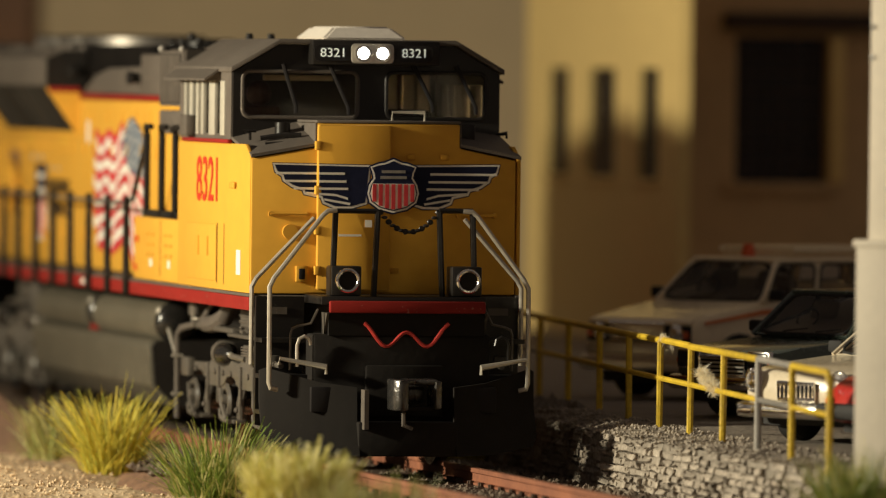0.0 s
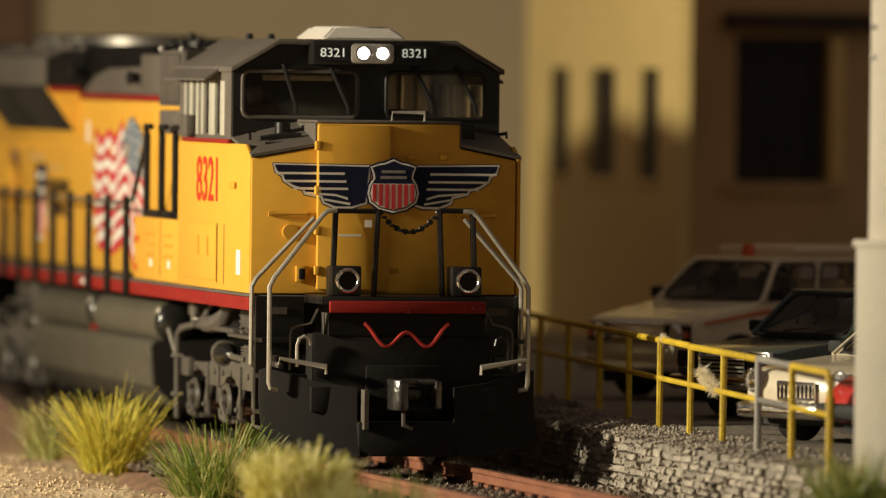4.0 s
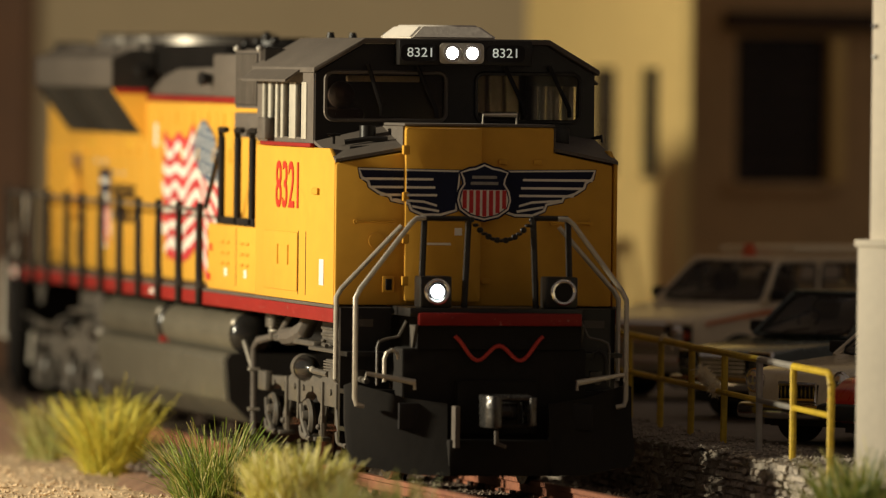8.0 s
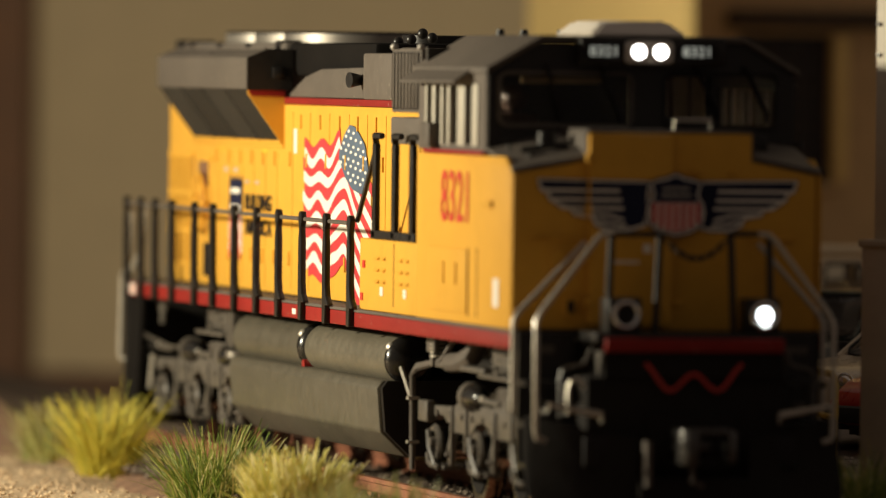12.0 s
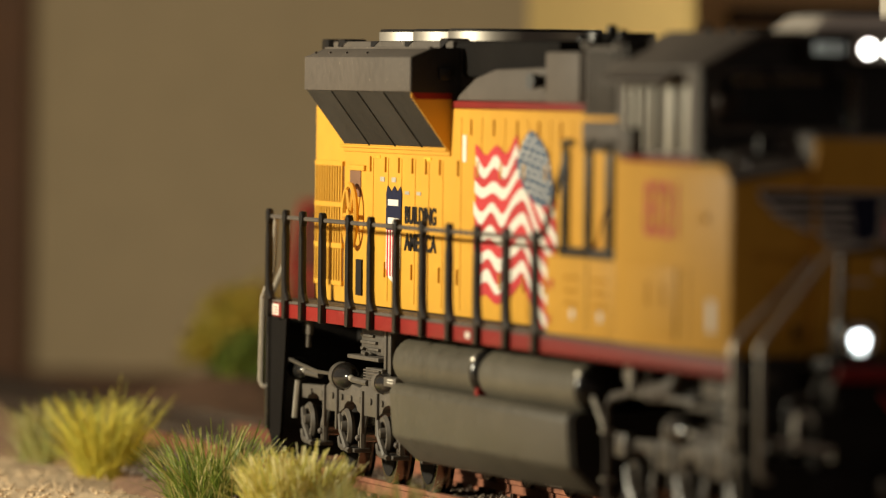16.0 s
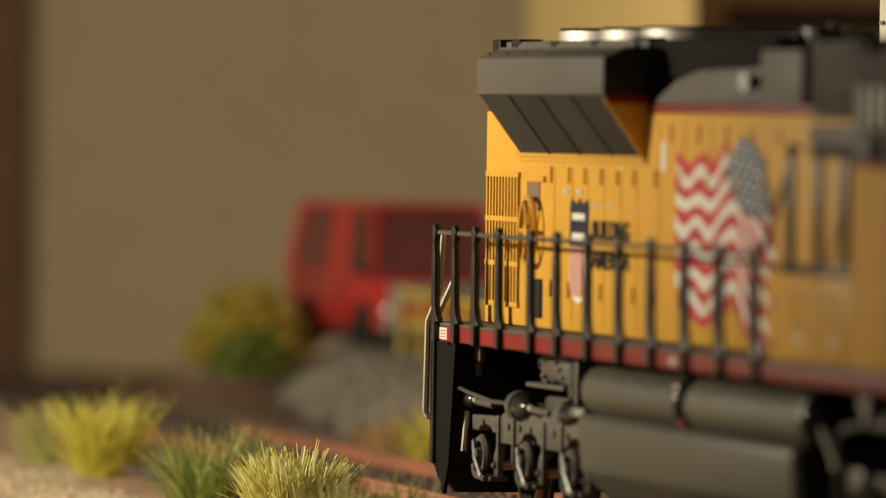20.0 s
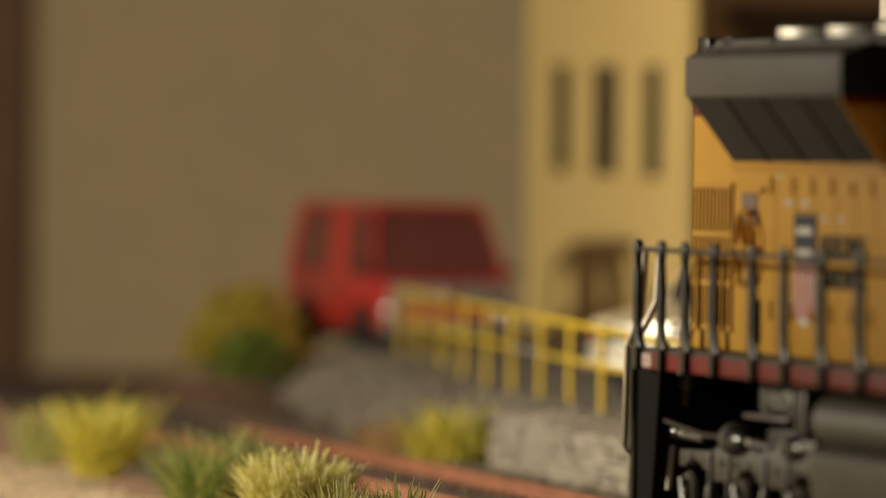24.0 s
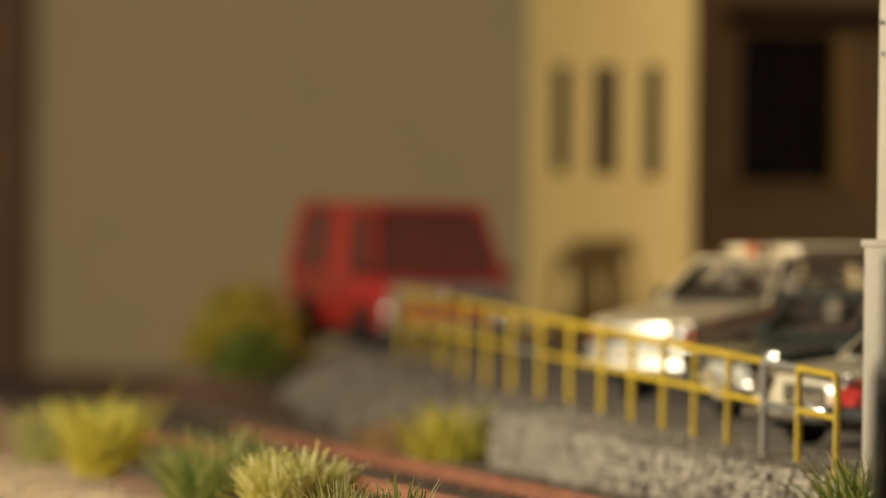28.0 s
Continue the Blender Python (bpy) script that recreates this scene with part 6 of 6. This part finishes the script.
CARZ = PAVE + 0.012
suv = car("patrol_estate_car", "ivory off-road estate car with orange side stripe and roof rack", yard(5.65, 11.89, CARZ, -54.3) @ Matrix.Scale(1.036, 4), CARWHITE, 4.4, 1.78, OFFROAD, (1.28, 4.3, 1.76, 4.15, 1.17, 1.67), (0.85, 3.5), 0.38, ((0.03, 0.31), (0.35, 0.64), (0.68, 0.97)), (0.81, (0.62,), 0.10), True, (0.44, 0.72, 0.92, 5), bumper=SATIN, fold=0.735)
part("hood_edge", prism(B(), [(-0.03, 0.905), (-0.015, 0.95), (0.10, 0.99), (0.3, 1.03), (0.3, 0.905)], "x", -0.80, 0.80, 0.012), CARWHITE, suv, "ivory front edge of the bonnet")
part("grille_panel", box(B(), -0.44, 0.44, -0.052, -0.036, 0.75, 0.92, 0.006), SATIN, suv, "bright metal grille panel")
part("front_panel", box(B(), -0.84, 0.84, -0.035, 0.03, 0.54, 0.69, 0.02), SATIN, suv, "bright lower front panel")
part("lamp_panel", box(B(), -0.83, 0.83, -0.018, 0.02, 0.69, 0.90, 0.012), TYRE, suv, "dark panel round the lamps")
part("beacon", rod(B(), (0.0, 2.0, 1.72), (0.0, 2.0, 1.87), 0.09, 14, 0.06), BEACON, suv, "orange roof beacon")
for x in (-0.55, -0.3, -0.05, 0.2, 0.45):
    part("rack_bar", tube(B(), [(x, 2.2, 1.79), (x, 4.1, 1.79)], 0.022), CARWHITE, suv)
for k in range(8):
    y = 2.2 + 0.26 * k
    part("rack_cross_bar", box(B(), -0.58, 0.58, y, y + 0.05, 1.73, 1.84, 0.012), CARWHITE, suv)
for sx in (-1, 1):
    part("side_stripe", prism(B(), [(0.22, 0.915), (1.3, 1.03), (4.2, 1.05), (4.2, 1.10), (1.3, 1.09), (0.22, 0.945)], "x", sx * 0.86, sx * 0.885), ORANGE, suv, "orange side stripe")
car("saloon_car", "dark green saloon car with chrome grille", yard(5.12, 5.04, CARZ, -59.8), CARGREEN, 4.5, 1.72, SALOON, (1.25, 3.75, 1.78, 3.3, 0.98, 1.48), (0.8, 3.45), 0.31, ((0.08, 0.47), (0.52, 0.92)), (0.70, (0.60,), 0.17), False, (0.38, 0.50, 0.74, -5), lampmat=DARKWIN)
car("saloon_car", "cream vintage saloon car with a barred chrome grille", yard(4.15, -2.6, CARZ, -58), CARCREAM, 4.5, 1.72, SALOON, (1.4, 3.75, 2.0, 3.3, 0.95, 1.42), (0.8, 3.45), 0.31, ((0.08, 0.47), (0.52, 0.92)), (0.69, (0.66,), 0.125), True, (0.28, 0.49, 0.67, 9), bumper=CHROME, bumper_z=(0.28, 0.46))
car("compact_car", "red compact car parked beside the pier", yard(4.36, -5.0, CARZ, -65), CARRED, 4.0, 1.62, WEDGE, (1.1, 3.7, 1.7, 3.2, 0.93, 1.40), (0.75, 3.1), 0.29, ((0.08, 0.47), (0.52, 0.92)), (0.56, (), 0.12), True, None, bumper=TYRE)
van = car("van", "red van with dark windscreen and chrome lamps", on(5.42, 22.5, 0.53, 8) @ Matrix.Scale(0.965, 4), CARRED, 4.2, 2.0, VAN, (0.35, 4.1, 0.85, 4.0, 1.1, 2.08), (0.8, 3.4), 0.36, ((0.06, 0.28), (0.55, 0.92)), (0.64, (0.84,), 0.12), True, None, bumper=GALV, glassmat=VANGLASS, hubmat=MATTEBLACK)
for sx in (-1, 1):
    part("overrider", rod(B(), (sx * 0.90, -0.20, 0.36), (sx * 0.90, -0.20, 0.52), 0.045, 12), CHROME, van, "bright bumper overrider")
part("front_band", box(B(), -0.86, 0.86, -0.04, 0.05, 0.74, 1.02, 0.03), GALV, van, "dull grey grille band")
bm = B()
bmesh.ops.create_uvsphere(bm, u_segments=16, v_segments=8, radius=1.0, matrix=Matrix.Translation((0, -0.05, 0.9)) @ Matrix.Diagonal((0.10, 0.04, 0.10, 1)))
part("badge", bm, CHROME, van, "small round chrome badge")
for sx in (-1, 1):
    part("rack_side_rail", box(B(), sx * 0.58 - 0.025, sx * 0.58 + 0.025, 2.15, 4.1, 1.76, 1.83, 0.015), CARWHITE, suv, "white roof rack rail")

# ---- plants ----
def tuft(name, x, y, z, n, radius, height, mats, label, spread=0.55, at_rz=0.0, width=0.0085):
    """A tuft of stiff fibres: tapered, bent blades that fan out from a patch."""
    mat = mats
    verts, faces = [], []
    for _ in range(n):
        a, r = random.random() * 2 * math.pi, radius * math.sqrt(random.random())
        bx, by = r * math.cos(a), r * math.sin(a)
        lean_a = a + random.gauss(0, 0.9)
        lean = (spread * (0.25 + r / radius) * random.uniform(0.4, 1.4))
        h = height * (0.40 + 0.62 * random.random() ** 0.7) * (1 - 0.22 * (r / radius) ** 2)
        kind = random.random()
        if kind < 0.28:
            h, lean = h * 0.55, lean * 1.9
        elif kind > 0.95:
            h *= 1.18
        dx, dy = math.cos(lean_a) * lean * h, math.sin(lean_a) * lean * h
        w = width * random.uniform(0.7, 1.5)
        t = random.random() * math.pi
        wx, wy = math.cos(t) * w, math.sin(t) * w
        k = len(verts)
        for f, ww in ((0.0, 0.8), (0.45, 1.0), (0.8, 0.9), (1.0, 0.55)):
            cx, cy, cz = bx + dx * f ** 1.6, by + dy * f ** 1.6, h * f * (1 - 0.12 * f * lean) - 0.04 * (f == 0)
            verts += [((cx - wx * ww) * U, (cy - wy * ww) * U, cz * U), ((cx + wx * ww) * U, (cy + wy * ww) * U, cz * U)]
        faces += [(k + i, k + i + 1, k + i + 3, k + i + 2) for i in (0, 2, 4)]
    me = bpy.data.meshes.new(name)
    me.from_pydata(verts, [], faces)
    me.materials.append(mat)
    ob = tagged(new(name, me), label, "grass tuft", "tufts beside the track")
    ob.matrix_basis = on(x, y, z, at_rz)
    return ob


def sand_tuft(x, y, n, radius, height, mat, label, spread=0.55, width=0.0085):
    return tuft("grass_tuft", x, y, sand_height(x, y) - 0.02, n, radius, height, mat, label, spread, width=width)


sand_tuft(-2.30, 4.6, 760, 0.28, 1.12, YELLOWGRASS, "yellow-green dry grass tuft beside the track", 0.56, 0.0065)
sand_tuft(-2.32, -2.4, 800, 0.46, 1.0, GREENGRASS, "green grass tuft with straw-coloured tips", 0.58, 0.0062)
sand_tuft(-2.69, -8.9, 1150, 0.47, 0.74, STRAW, "dense straw-yellow grass tuft beside the track", 0.42, 0.0098)
sand_tuft(-2.15, 8.6, 340, 0.42, 1.0, PALEGREEN, "pale dull green grass tuft beside the track", 0.5)
sand_tuft(-3.20, -13.7, 200, 0.30, 0.56, PALEGREEN, "short green grass tuft at the verge", 0.5)
sand_tuft(-2.66, -14.0, 220, 0.32, 0.60, PALEGREEN, "green grass tuft with pale stalks at the verge", 0.4)
tuft("grass_tuft", 2.40, -12.2, -0.25, 420, 0.40, 0.95, GREENGRASS, "green and straw grass tuft at the pier", 0.6)
tuft("grass_tuft", 2.75, -11.6, -0.2, 200, 0.40, 0.85, STRAW, "straw-coloured grass tuft at the pier", 0.6)
tuft("grass_tuft", 2.02, 5.9, -0.24, 420, 0.46, 0.84, YELLOWGRASS, "yellow grass tuft at the wall end", 0.40)
tuft("grass_tuft", 1.95, 8.6, -0.24, 300, 0.5, 0.5, RUSTGRASS, "reddish dry grass tuft at the wall end", 0.5)


def bush(x, y, z, n, rx, rz, mat, label):
    """A low bush: many short twigs, each with small leaves, in an uneven heap."""
    verts, faces = [], []
    for _ in range(n):
        a, e = random.random() * 6.283, math.acos(random.random())
        r = random.uniform(0.55, 1.0) * (1 + 0.25 * noise.noise((math.cos(a) * 2, math.sin(a) * 2, e * 2 + x)))
        cx, cy, cz = rx * r * math.sin(e) * math.cos(a), rx * r * math.sin(e) * math.sin(a), rz * r * math.cos(e)
        for _ in range(4):
            k = len(verts)
            p = Vector((cx, cy, cz)) + Vector((random.gauss(0, 0.07), random.gauss(0, 0.07), random.gauss(0, 0.07)))
            u = Vector((random.gauss(0, 1), random.gauss(0, 1), random.gauss(0, 1))).normalized() * 0.07
            w = u.orthogonal().normalized() * 0.035
            for q in (p - u, p + w, p + u, p - w):
                verts.append((q.x * U, q.y * U, max(0.0, q.z) * U))
            faces.append((k, k + 1, k + 2, k + 3))
        k = len(verts)
        verts += [(0.0, 0.0, 0.0), (0.02 * U, 0.0, 0.0), (cx * U, cy * U, max(0.0, cz) * U)]
        faces.append((k, k + 1, k + 2))
    me = bpy.data.meshes.new("bush")
    me.from_pydata(verts, [], faces)
    me.materials.append(mat)
    ob = tagged(new("bush", me), label, "bush")
    ob.matrix_basis = on(x, y, z)
    return ob


bush(2.78, 22.6, 0.25, 500, 0.50, 0.62, DARKGREEN, "low dark green bush at the yard's far edge")
bush(3.08, 24.6, 0.36, 800, 0.86, 1.12, OLIVE, "olive-yellow bush at the yard's far edge")
pebbles("rubble", 700, lambda: (lambda y: (lambda x: laid(x, y, yard_height(x, y) + 0.02))(edge_x(y) + random.uniform(-0.1, 1.2)))(random.uniform(9, 24)), 0.10, PAVING, "pale broken stone at the yard's edge", "rubble")


# stones of the retaining wall, course by course
WALLY = (-9.6, -7.5, -5.0, -2.5, 0.0, 3.0, 6.0, 9.0)
bm = prism(B(), [(edge_x(y) + 0.07, y) for y in WALLY] + [(edge_x(y) + 0.40, y) for y in WALLY[::-1]], "z", -0.6, 0.27)
for v in bm.verts:
    v.co = laid(*v.co)
wall = solid("retaining_wall", bm, MORTAR, "rough grey stone retaining wall", "retaining wall", kind="structure", smooth=False)
STONES = []
for k in range(8):
    bm = box(B(), -0.09, 0.05, -0.5, 0.5, -0.036, 0.036, 0.014)
    rnd = random.Random(k)
    for v in bm.verts:
        v.co += Vector((rnd.uniform(-0.028, 0.028), rnd.uniform(-0.05, 0.05), rnd.uniform(-0.013, 0.013)))
    STONES.append(finish("stone", bm, STONE))
count, rest = 0, []
for c in range(9):
    z = -0.436 + 0.083 * c
    y = -9.6 + random.uniform(0, 0.2)
    while y < 9.0:
        ln = random.uniform(0.20, 0.46)
        yc = y + ln / 2
        p = laid(edge_x(yc) + 0.06, yc, z)
        at = on(p.x + random.uniform(-0.02, 0.03) + 0.012 * c, p.y, p.z, random.uniform(-6, 6) + (4 if yc < 0 else 1), random.uniform(-3, 3)) @ Matrix.Diagonal((1, ln * 0.97, random.uniform(0.85, 1.2), 1))
        if c >= 2 and yc < 3.5 and count < 300:
            shared("stone", STONES[random.randrange(8)], wall, at)
            count += 1
        else:
            rest.append((STONES[random.randrange(8)], at))
        y += ln
verts, faces = [], []
for me, at in rest:
    k = len(verts)
    verts += [tuple(at @ v.co) for v in me.vertices]
    faces += [tuple(k + i for i in p.vertices) for p in me.polygons]
me = bpy.data.meshes.new("wall_stones")
me.from_pydata(verts, [], faces)
me.materials.append(STONE)
ob = tagged(new("wall_stones", me), "rough grey wall stones", kind="stuff")
ob.parent = wall



# ---- what moves ----
TIMES = (0, 5.7, 6.0, 6.5, 7, 8, 9, 10, 11, 12, 12.5, 14.5, 15, 16, 17, 18, 19, 20, 21, 22, 22.5, 24.5, 25, 26, 27, 28)
GONE = (0, 0.0, 0.38, 1.39, 2.6, 4.91, 7.17, 9.4, 11.65, 13.86, 14.97, 19.53, 20.68, 22.93, 25.17, 27.38, 29.61, 31.85, 34.09, 36.35, 37.45, 42.05, 43.2, 45.5, 47.8, 50.1)


def gone(t):
    return float(np.interp(t, TIMES, GONE))


FOCUS = ((0, 111), (5.7, 111), (8, 108), (9, 107), (11, 107), (15, 107), (17, 106), (18, 105.2), (20, 102.4), (22, 101.6), (24.5, 97.4), (28, 97.4))
# the ditch lamps: dark at first, both lit, then in turn, at last both lit again
OFF_LEFT = [(6.56 + 0.76 * k, 6.94 + 0.76 * k) for k in range(8)]
OFF_RIGHT = [(6.20, 6.56)] + [(6.94 + 0.76 * k, 7.32 + 0.76 * k) for k in range(7)]


def climb(y):
    """Lifts the locomotive ahead of the yard to fit the camera's view."""
    return 0.0002 * max(0.0, -11.0 - y) ** 2


def run(s):
    front, back = climb(2.68 - s), climb(18.42 - s)
    tilt = (back - front) / 15.74
    return on(0, -s, front - tilt * 2.68, rx=math.degrees(tilt))


def motions():
    walk(focus, [(t, Matrix.Translation((EYE + AHEAD * d) * U)) for t, d in FOCUS])
    walk(loco, [(t, run(s)) for t, s in zip(TIMES, GONE)])
    for (d, m), dark in zip(ditch_lamps, (OFF_LEFT, OFF_RIGHT)):
        rows, a = [(0.0, 180)], 180
        for t in [4.6] + [t for span in dark for t in span]:
            t -= 0.07
            rows += [(t - 0.04, a), (t, a), (t + 0.02, a - 60), (t + 0.04, a - 120), (t + 0.06, a - 180), (t + 0.10, a - 180)]
            a -= 180
        rows.append((28.0, a))
        walk(d, [(t, m @ pose(0, 0, 0, 0, 0, a)) for t, a in rows])
    ticks = [0.0, 5.7] + [round(5.9 + 0.25 * i, 3) for i in range(89)]
    for w, m in wheelsets:
        walk(w, [(t, m @ pose(0, 0, 0, math.degrees(gone(t) / 0.53))) for t in ticks])


motions()
